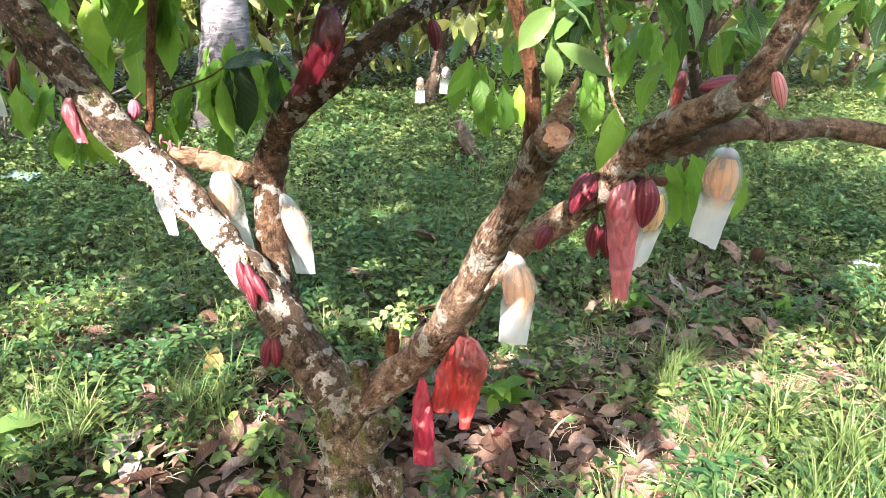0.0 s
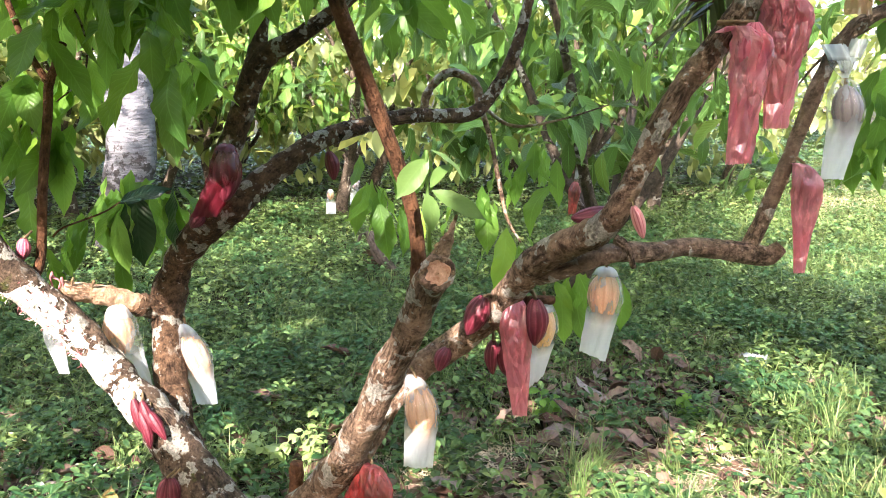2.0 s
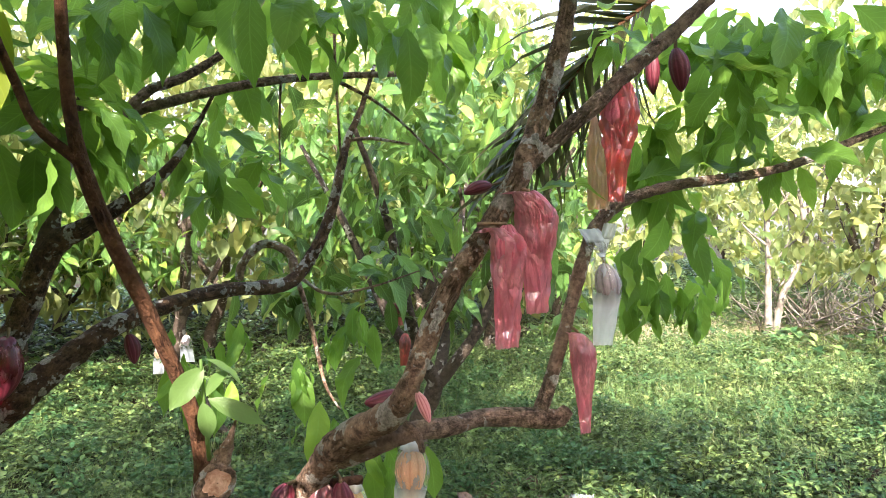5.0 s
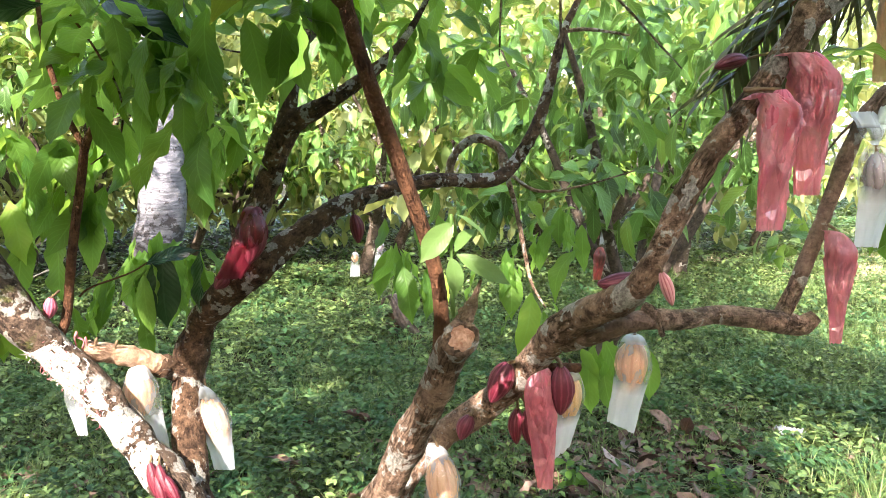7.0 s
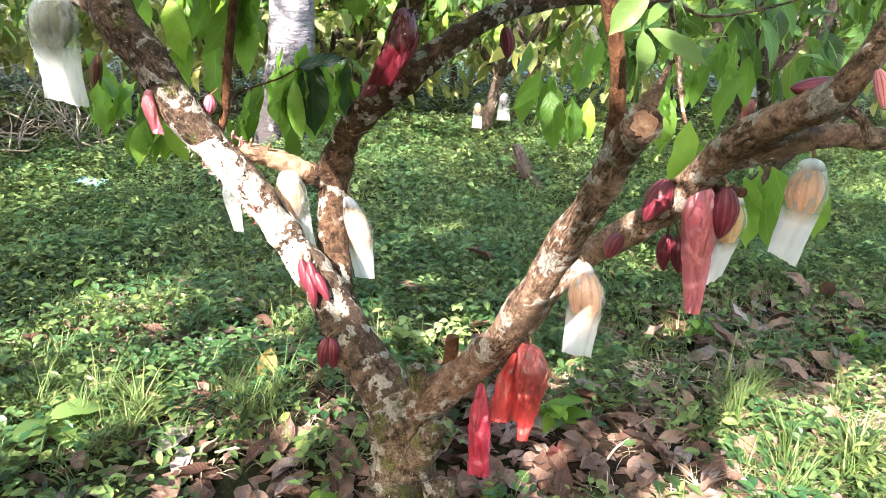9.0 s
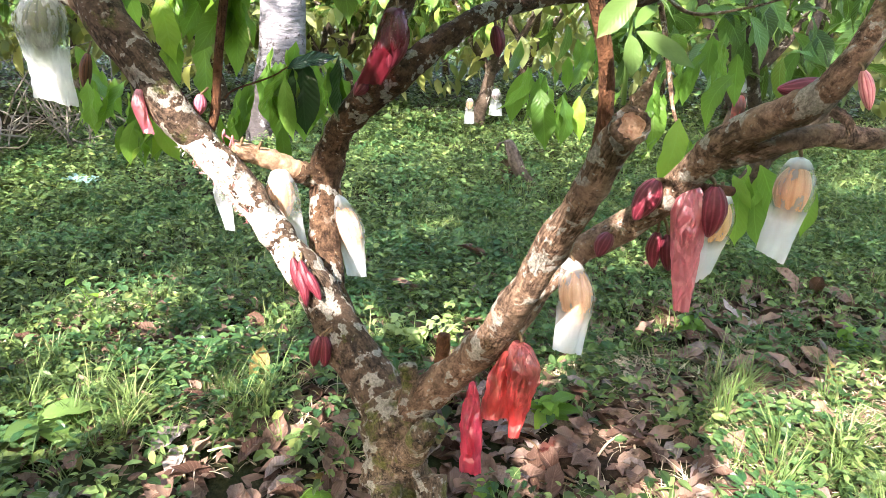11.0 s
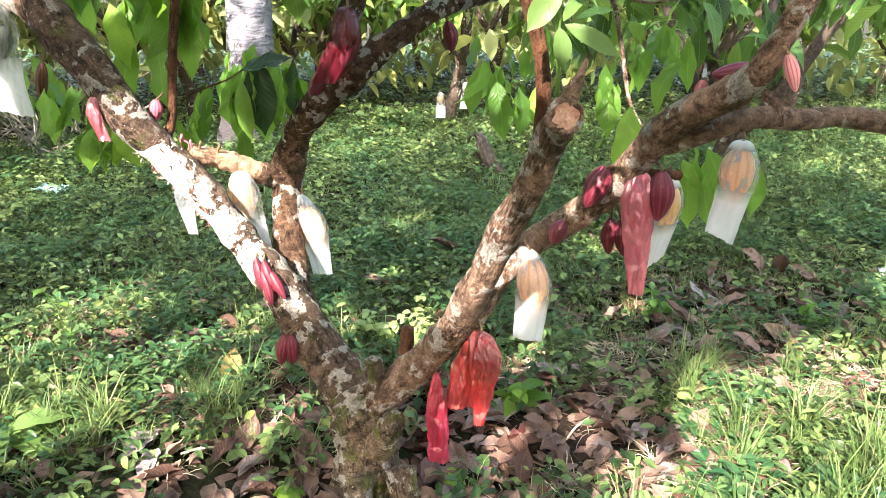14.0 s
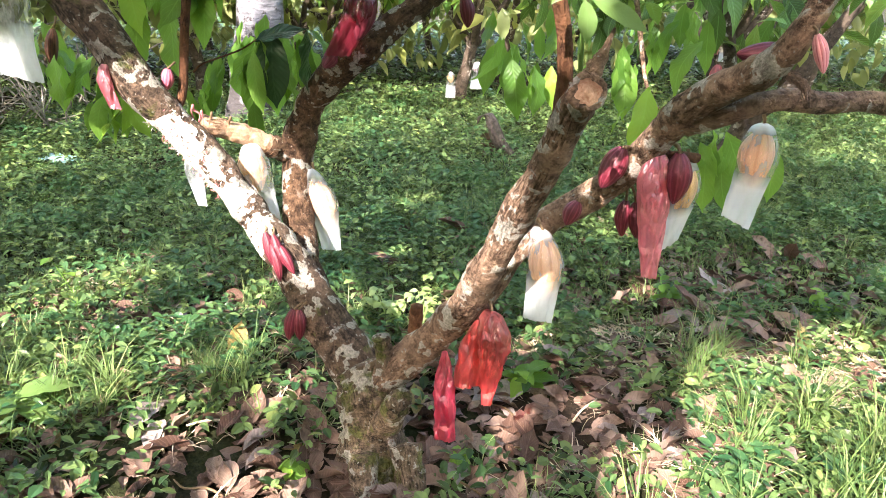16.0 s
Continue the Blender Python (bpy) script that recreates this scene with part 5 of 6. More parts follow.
# holes cut in the unseen crown to light chosen spots: a spot, and how wide
GAPS = [((-0.735, 2.36, 0.77), 0.03), ((-0.82, 2.38, 0.86), 0.12), ((-0.94, 2.37, 1.0), 0.11), ((-0.72, 2.5, 0.80), 0.07), ((-0.78, 2.55, 0.96), 0.08), ((0.39, 2.89, 0.0), 0.09), ((0.55, 2.95, 0.0), 0.08), ((-0.62, 2.42, 0.0), 0.07), ((-1.95, 3.35, 0.0), 0.16), ((-1.0, 3.2, 0.0), 0.09), ((0.75, 1.95, 0.0), 0.10), ((1.0, 2.5, 0.0), 0.10),
        ((1.6, 2.5, 0.05), 0.34), ((1.9, 2.3, 0.05), 0.35), ((1.3, 2.2, 0.05), 0.22), ((0.24, 2.30, 0.0), 0.04), ((0.5, 2.45, 0.0), 0.04), ((0.62, 2.15, 0.0), 0.05), ((-0.28, 3.02, 0.12), 0.16), ((-1.8, 3.1, 0.0), 0.2), ((-1.5, 2.3, 0.0), 0.12), ((-1.1, 3.0, 0.0), 0.08), ((-1.45, 2.4, 1.14), 0.04), ((-0.355, 2.40, 1.31), 0.03),
        ((-2.3, 2.6, 0.0), 0.2), ((0.9, 3.4, 0.0), 0.10), ((2.4, 3.4, 0.1), 0.3), ((0.0, 3.2, 0.0), 0.09), ((-1.3, 2.7, 0.0), 0.08), ((1.1, 2.7, 0.0), 0.12), ((-1.1, 2.65, 1.62), 0.16), ((-1.35, 2.75, 1.35), 0.15), ((4.5, 6.5, 0.1), 0.8), ((5.5, 7.6, 0.1), 1.0), ((-1.6, 2.6, 0.0), 0.06), ((-1.0, 2.2, 0.0), 0.07), ((-0.8, 2.75, 0.0), 0.06), ((-1.9, 2.2, 0.0), 0.10), ((-1.2, 2.45, 0.0), 0.07), ((-0.6, 1.85, 0.0), 0.08), ((0.95, 2.0, 0.0), 0.08), ((0.6, 1.6, 0.0), 0.06), ((-1.05, 1.8, 0.0), 0.07), ((0.3, 3.0, 1.15), 0.14), ((0.62, 2.95, 1.2), 0.10)]


# unseen extra boughs are added between these places and the sun to shade them
SHADED = [(0.24, 1.54, 1.31), (0.69, 1.69, 1.5), (0.75, 1.68, 1.62), (0.85, 1.66, 1.75), (0.95, 1.63, 1.75), (0.9, 1.6, 1.6), (0.95, 1.66, 1.95), (1.0, 1.66, 2.1), (1.2, 1.65, 2.05), (1.2, 1.65, 1.9), (1.3, 1.95, 1.4), (1.36, 1.95, 1.55), (1.34, 1.97, 1.75), (1.15, 2.0, 1.24), (0.8, 2.08, 1.05), (0.55, 2.04, 0.95), (0.1, 1.6, 1.6), (0.0, 1.53, 1.9), (0.15, 1.78, 1.0), (-0.6, 2.6, 1.0), (-0.45, 2.3, 2.2), (-0.1, 2.25, 2.2), (0.0, 2.2, 2.35), (-0.5, 2.4, 1.85), (-0.3, 2.6, 1.6), (0.5, 2.0, 1.1), (0.17, 1.5, 1.5), (0.28, 1.5, 1.45), (-0.46, 2.2, 0.44), (-0.38, 2.15, 0.33), (-0.3, 2.05, 0.2), (-0.25, 2.0, 0.08), (-0.1, 2.08, 0.42), (0.03, 1.98, 0.62), (0.08, 1.87, 0.82), (0.17, 1.72, 1.1), (0.35, 2.12, 0.9), (0.6, 1.83, 1.3), (-0.6, 2.5, 0.75), (-0.6, 2.62, 0.88), (0.25, 2.03, 0.7), (0.1, 1.95, 0.45), (-1.05, 2.33, 1.2), (-1.15, 2.35, 1.3), (-1.25, 2.4, 1.42), (0.25, 2.03, 0.6), (0.27, 2.02, 0.52), (0.24, 2.04, 0.75), (-0.5, 2.6, 0.65), (-0.5, 2.6, 0.56), (-0.58, 2.2, 0.63), (-0.54, 2.2, 0.55)]


def lit(pos):
    """Which of the places lie in one of the gaps."""
    s = np.array(TO_SUN)
    out = np.zeros(len(pos), bool)
    for p, r in GAPS:
        d = pos - np.array(p, float)
        along = d @ s
        away = np.linalg.norm(d - along[:, None] * s, axis=1)
        out |= (away < r + 0.045) & (along > 0.05)
    return out


def crown():
    rng = np.random.default_rng(11)
    # leaves added overhead and behind the camera, out of view, to block the sun
    n = 1300
    c = np.stack([rng.uniform(-4.8, 2.8, n), rng.uniform(-5.6, 1.9, n), rng.uniform(2.75, 4.0, n)], 1)
    # two higher unseen layers, added to shade the trees and ground behind
    m = 160
    c = np.vstack([c, np.stack([rng.uniform(-4.0, 2.5, m), rng.uniform(1.5, 4.5, m), rng.uniform(3.7, 4.6, m)], 1)])
    m = 400
    c = np.vstack([c, np.stack([rng.uniform(-5.5, 0.4, m), rng.uniform(-3.5, 1.3, m), rng.uniform(4.2, 5.0, m)], 1)])
    for p in SHADED:
        d = rng.uniform(2.2, 4.2, (14, 1))
        extra = np.array(p) + d * np.array(TO_SUN) + rng.normal(0, 0.09, (14, 3))
        c = np.vstack([c, extra[extra[:, 2] > 2.6]])
    P, R, S = [], [], []
    for q in c:
        p, r, s = bunch(rng, q, 9, 0.29, 0.12, (-50, 5))
        P.append(p), R.append(r), S.append(s)
    P, R, S = np.vstack(P), np.vstack(R), np.concatenate(S)
    keep = np.ones(len(P), bool)
    for u in (0.0, 0.25, 0.5, 0.75, 1.0):
        keep &= ~lit(P + np.einsum("nij,j->ni", R, np.array((0, 0.9 * u, -0.35 * u * u))) * S[:, None])
    ob = part("crown", scatter("crown", MID_LEAVES, P[keep] - ORIGIN, R[keep], S[keep], LEAF), tree, "added leaf roof, mostly unseen, that shades and dapples the grove")
    tagged(ob, kind="stuff")


crown()


# ---- other trees ----
def crown_mesh(name, seed, clusters, radius, low, high, size, shapes, material, per=7):
    """A parasol of hanging leaves round the origin."""
    rng = np.random.default_rng(seed)
    P, R, S = [], [], []
    for _ in range(clusters):
        a, r = rng.uniform(0, 2 * math.pi), radius * math.sqrt(rng.uniform(0.02, 1))
        top = high - 0.35 * (high - low) * (r / radius) ** 2
        z = low + (top - low) * rng.beta(1.4, 1.1)
        if noise.noise(Vector((math.cos(a) * r * 1.3, math.sin(a) * r * 1.3, z * 1.3 + seed))) < -0.12:
            continue
        p, t, s = bunch(rng, (r * math.cos(a), r * math.sin(a), z), per, size, 0.09, (-78, 22))
        P.append(p), R.append(t), S.append(s)
    return scatter(name, shapes, np.vstack(P), np.vstack(R), np.concatenate(S), material)


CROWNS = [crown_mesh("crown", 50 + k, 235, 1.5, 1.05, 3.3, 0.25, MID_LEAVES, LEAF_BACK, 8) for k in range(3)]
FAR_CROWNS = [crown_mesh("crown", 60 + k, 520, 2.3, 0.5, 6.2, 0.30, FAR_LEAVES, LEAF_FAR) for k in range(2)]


def back_tree_trunk(seed):
    rng = random.Random(seed)
    meshes = []
    top = (rng.uniform(-0.2, 0.2), rng.uniform(-0.2, 0.2), rng.uniform(0.6, 0.9))
    meshes.append(("trunk", tube([(0, 0, -0.15, 0.11), (0.02, 0, 0.2, 0.08), (top[0] * 0.7, top[1] * 0.7, top[2] * 0.7, 0.07), (*top, 0.065)], 12, 0.06)))
    for k in range(4):
        a = k * 1.6 + rng.uniform(-0.4, 0.4)
        dx, dy = math.cos(a), math.sin(a)
        meshes.append(("limb", tube([(top[0], top[1], top[2] - 0.05, 0.05), (top[0] + 0.3 * dx, top[1] + 0.3 * dy, top[2] + 0.35, 0.042), (top[0] + 0.65 * dx, top[1] + 0.65 * dy, top[2] + 0.9 + rng.uniform(0, 0.3), 0.03), (top[0] + 1.0 * dx, top[1] + 1.0 * dy, top[2] + 1.7, 0.015)], 8, 0.08)))
    return [(n, sheet(n, v, f, BARK_FAR)) for n, (v, f) in meshes]


TRUNKS = [back_tree_trunk(k) for k in range(3)]


def back_tree(x, y, k, spin, scale=1.0, label="leafy cacao tree with long drooping leaves", far=False, own=None):
    t = thing("cacao_tree", label, "tree", (x, y, float(gz(x, y))), "cacao trees in the grove")
    t.rotation_euler[2], t.scale = spin, (scale, scale, scale)
    for n, me in TRUNKS[k % 3]:
        part(n, me, t)
    tagged(part("crown", own or (FAR_CROWNS if far else CROWNS)[k % (2 if far else 3)], t), kind="stuff")
    return t


for i, (x, y, s) in enumerate([(-5.0, 5.0, 1.3), (-2.1, 10.6, 1.0), (1.75, 5.2, 1.0), (-0.2, 8.9, 1.05), (3.7, 8.4, 1.0), (-5.6, 6.6, 1.1), (2.6, 8.2, 1.1), (-3.6, 9.4, 1.1), (4.0, 9.6, 1.0)]):
    back_tree(x, y, i, i * 2.1, s)
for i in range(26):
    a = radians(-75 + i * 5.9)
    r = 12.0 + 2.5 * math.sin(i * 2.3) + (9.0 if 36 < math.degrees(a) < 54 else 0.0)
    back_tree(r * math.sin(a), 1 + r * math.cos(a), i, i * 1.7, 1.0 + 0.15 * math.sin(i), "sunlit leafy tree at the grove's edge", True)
for i in range(9):
    a = radians(120 + i * 15)
    back_tree(8.5 * math.sin(a), 1 + 8.5 * math.cos(a), i, i * 1.3, 1.0)
# nearer unseen ring behind the camera, added to block low skylight
for i in range(12):
    a = radians(95 + i * 15.5)
    r = 5.6 + 0.5 * math.sin(2.7 * i)
    back_tree(r * math.sin(a), 1 + r * math.cos(a), i + 1, i * 2.3, 1.15)


# ---- ground cover ----
def herb_leaf(slim):
    v = np.array([(0, 0, 0), (-slim / 2, 0.42, 0.07), (0, 0.5, 0), (slim / 2, 0.42, 0.07), (0, 1, -0.12)])
    return v, np.array([(0, 2, 1), (0, 3, 2), (1, 2, 4), (2, 3, 4)]), np.array([(0.5, 0), (0, 0.4), (0.5, 0.5), (1, 0.4), (0.5, 1)])




def round_leaf(slim):
    w = slim / 2
    v = np.array([(0, 0, 0), (-0.75 * w, 0.2, 0.05), (-w, 0.48, 0.08), (-0.6 * w, 0.8, 0.02), (0, 1, -0.12), (0.6 * w, 0.8, 0.02), (w, 0.48, 0.08), (0.75 * w, 0.2, 0.05), (0, 0.5, 0)])
    return v, np.array([(8, (k + 1) % 8, k) for k in range(8)]), v[:, :2] / (2 * w, 1) + (0.5, 0)


HERBS = [herb_leaf(s) for s in (0.55, 0.7, 0.45)]
ROUND_HERBS = [round_leaf(s) for s in (0.52, 0.66, 0.42)]
BLADE = (np.array([(-0.5, 0, 0), (0.5, 0, 0), (-0.42, 0.45, -0.02), (0.42, 0.45, -0.02), (-0.22, 0.75, -0.16), (0.22, 0.75, -0.16), (0, 0.93, -0.36)]),
         np.array([(0, 1, 3), (0, 3, 2), (2, 3, 5), (2, 5, 4), (4, 5, 6)]), np.array([(0, 0), (1, 0), (0, 0.45), (1, 0.45), (0.2, 0.8), (0.8, 0.8), (0.5, 1)]))


def bare(x, y):
    """How far the ground is bare litter, 0 to 1."""
    a = np.exp(-(((x - 0.25) / 0.85) ** 2 + ((y - 2.35) / 0.45) ** 2))
    h = np.exp(-(((x + 0.1) / 0.45) ** 2 + ((y - 3.2) / 0.13) ** 2)) * 0.7
    k = np.exp(-(((x - 0.75) / 0.5) ** 2 + ((y - 3.35) / 0.13) ** 2)) * 0.65
    # cleared for the straw patch that should look sun-bright
    g = np.exp(-(((x - 1.6) / 0.34) ** 2 + ((y - 2.58) / 0.16) ** 2)) * 0.95
    b = np.maximum(np.exp(-(((x - 1.1) / 0.7) ** 2 + ((y - 2.9) / 0.32) ** 2)) * 0.85, np.exp(-(((x - 1.5) / 0.8) ** 2 + ((y - 3.7) / 0.45) ** 2)) * 0.5)
    c = np.exp(-(((x + 0.7) / 0.75) ** 2 + ((y - 1.95) / 0.42) ** 2)) * 0.85
    d = np.exp(-(((x - 0.7) / 0.5) ** 2 + ((y - 1.6) / 0.5) ** 2)) * 0.8
    e = np.exp(-(((x + 1.35) / 0.55) ** 2 + ((y - 3.0) / 0.12) ** 2)) * 0.75
    c = np.maximum(c, e)
    return np.clip(1.25 * np.maximum.reduce([a, b, c, d, g, h, k]), 0, 1)


def clumpy(rng, x, y, scale):
    return 0.5 + 0.5 * np.sin(x * scale + 1.3 * np.sin(y * scale * 0.7)) * np.cos(y * scale * 1.2 + 0.8 * np.sin(x * scale * 0.9))


def herbs(name, n, x0, x1, y0, y1, size, per, seed, tall, shapes=HERBS):
    rng = np.random.default_rng(seed)
    x, y = rng.uniform(x0, x1, n), rng.uniform(y0, y1, n)
    keep = rng.uniform(0, 1, n) > bare(x, y) * 0.97
    keep &= (rng.uniform(0, 1, n) < 0.35 + 0.65 * clumpy(rng, x, y, 2.1))
    keep &= np.hypot(x + 0.23, y - 2.1) > 0.2
    # weeds thinned in the clearing so that pale straw brightens it like sun
    keep &= (np.hypot((x - 7.3) / 1.7, (y - 8.3) / 0.8) > 1) | (rng.uniform(0, 1, n) < 0.25)
    x, y = x[keep], y[keep]
    m = len(x)
    h = tall * rng.uniform(0.25, 1.0, m) * (0.5 + 0.7 * clumpy(rng, x, y, 3.3))
    X, Y, H = np.repeat(x, per), np.repeat(y, per), np.repeat(h, per)
    k = m * per
    lift = rng.uniform(0.1, 1.0, k) ** 0.7
    r = rng.normal(0, 0.028, (k, 2)) * (size / 0.045)
    pos = np.stack([X + r[:, 0], Y + r[:, 1], gz(X, Y) + H * lift + 0.004], 1)
    rot = turn(rng.uniform(0, 6.283, k), np.radians(rng.uniform(-40, 25, k)), rng.normal(0, 0.35, k))
    ob = new(name, scatter(name, shapes, pos, rot, size * rng.uniform(0.5, 1.3, k), HERB, False))
    return tagged(ob, "low broad-leaved green weeds covering the ground", "weeds", kind="stuff")


herbs("weeds", 20000, -3.6, 6.0, 1.7, 5.2, 0.047, 8, 70, 0.18, ROUND_HERBS)
herbs("weeds", 17000, -5.0, 7.0, 5.0, 9.0, 0.060, 7, 71, 0.22)
herbs("weeds", 4500, -6.0, 8.0, -5.0, 1.72, 0.075, 6, 73, 0.12)
herbs("weeds", 3500, -7.0, -3.5, 1.5, 6.0, 0.075, 7, 74, 0.14)
herbs("weeds", 3500, 5.9, 10.0, 1.5, 6.0, 0.075, 7, 75, 0.14)
herbs("weeds", 7000, -9.0, 14.0, 8.5, 15.0, 0.12, 6, 72, 0.2)
herbs("weeds", 8000, 6.0, 24.0, 5.5, 24.0, 0.16, 6, 76, 0.25)
herbs("weeds", 3500, -12.0, 10.0, 14.5, 22.0, 0.18, 5, 77, 0.25)


def grass(name, spots, seed, label, material=None, per=11, wide=(0.003, 0.0065), base=0.018):
    """Tufts of blades: spots are (x, y, spread x, spread y, tufts, blade length)."""
    rng = np.random.default_rng(seed)
    P, R, S = [], [], []
    for cx, cy, sx, sy, tufts, length in spots:
        tx, ty = cx + rng.normal(0, sx, tufts), cy + rng.normal(0, sy, tufts)
        ok = (rng.uniform(0, 1, tufts) > 0.8 * bare(tx, ty)) & (np.hypot(tx + 0.23, ty - 2.1) > 0.22)
        tx, ty = tx[ok], ty[ok]
        X, Y = np.repeat(tx, per), np.repeat(ty, per)
        k = len(X)
        P.append(np.stack([X + rng.normal(0, base, k), Y + rng.normal(0, base, k), gz(X, Y) - 0.005], 1))
        pitch = rng.uniform(2, 40, k) if material else 88 - 62 * rng.uniform(0, 1, k) ** 1.4
        R.append(turn(rng.uniform(0, 6.283, k), np.radians(pitch), rng.normal(0, 0.3, k)))
        L = length * rng.uniform(0.4, 1.2, k) * np.repeat(rng.uniform(0.7, 1.15, len(tx)), per)
        S.append(np.stack([rng.uniform(*wide, k), L, L * rng.uniform(0.6, 1.6, k)], 1))
    ob = new(name, scatter(name, [BLADE], np.vstack(P), np.vstack(R), np.vstack(S), material or GRASS, False))
    return tagged(ob, label, "grass", kind="stuff")


grass("grass", [(1.35, 2.10, 0.30, 0.18, 30, 0.30), (1.05, 2.65, 0.12, 0.10, 9, 0.30), (1.0, 1.75, 0.35, 0.25, 18, 0.28), (1.8, 2.25, 0.35, 0.2, 26, 0.27), (2.2, 2.8, 0.4, 0.35, 34, 0.24), (-1.33, 2.33, 0.07, 0.06, 8, 0.27), (-0.86, 2.45, 0.07, 0.10, 5, 0.25),
                (-0.72, 2.25, 0.10, 0.10, 4, 0.20), (-2.0, 2.5, 0.3, 0.3, 26, 0.22), (-1.75, 2.0, 0.25, 0.12, 9, 0.24), (-0.55, 3.05, 0.25, 0.1, 6, 0.2)], 80, "long bright grass in tufts", None, 44, (0.003, 0.0072), 0.014)
grass("grass", [(1.3, 2.1, 0.45, 0.3, 60, 0.18), (1.8, 2.5, 0.4, 0.3, 60, 0.18), (-1.9, 2.6, 0.4, 0.4, 110, 0.16), (-1.1, 2.3, 0.35, 0.3, 30, 0.15), (0.9, 2.9, 0.3, 0.2, 16, 0.15)], 84, "short loose grass between tufts")
grass("grass", [(0.0, 4.6, 1.8, 1.0, 2000, 0.17), (0.0, 3.6, 1.3, 0.4, 500, 0.13), (3.4, 4.6, 1.2, 1.2, 600, 0.17), (-2.8, 4.2, 1.0, 1.0, 350, 0.17), (0.0, 3.3, 0.9, 0.3, 120, 0.12)], 81, "thin grass among weeds")
grass("grass", [(4.6, 5.6, 1.5, 1.0, 1500, 0.22), (5.5, 6.8, 2.2, 1.8, 1800, 0.24), (10.0, 10.5, 2.5, 2.0, 1200, 0.30), (0, 8, 3.0, 1.4, 900, 0.22)], 82, "sunlit grass of the clearing")


# dry straw, packed extra thick where pale blades stand in for sun glare
grass("dry_grass", [(0.58, 3.02, 0.22, 0.12, 130, 0.16), (-1.9, 3.35, 0.22, 0.08, 90, 0.15), (0.45, 2.75, 0.35, 0.15, 150, 0.16), (0.75, 2.0, 0.3, 0.2, 120, 0.16), (1.58, 2.60, 0.18, 0.10, 620, 0.18), (1.0, 2.6, 0.4, 0.2, 110, 0.15), (0.9, 3.1, 0.5, 0.15, 90, 0.14), (-1.3, 2.85, 0.35, 0.12, 60, 0.15), (-0.8, 2.0, 0.35, 0.2, 60, 0.14), (1.5, 2.45, 0.28, 0.14, 150, 0.17), (0.7, 1.55, 0.4, 0.2, 60, 0.15), (0.5, 2.9, 0.25, 0.12, 30, 0.14), (-1.4, 3.0, 0.4, 0.12, 50, 0.14), (-1.7, 2.6, 0.4, 0.3, 120, 0.17), (-0.9, 2.4, 0.3, 0.25, 50, 0.15), (7.3, 8.2, 1.0, 0.5, 900, 0.26), (6.0, 7.4, 1.6, 1.2, 700, 0.22), (9.5, 10.0, 2.0, 1.8, 1200, 0.30)], 83, "dry straw-coloured grass", STRAW)


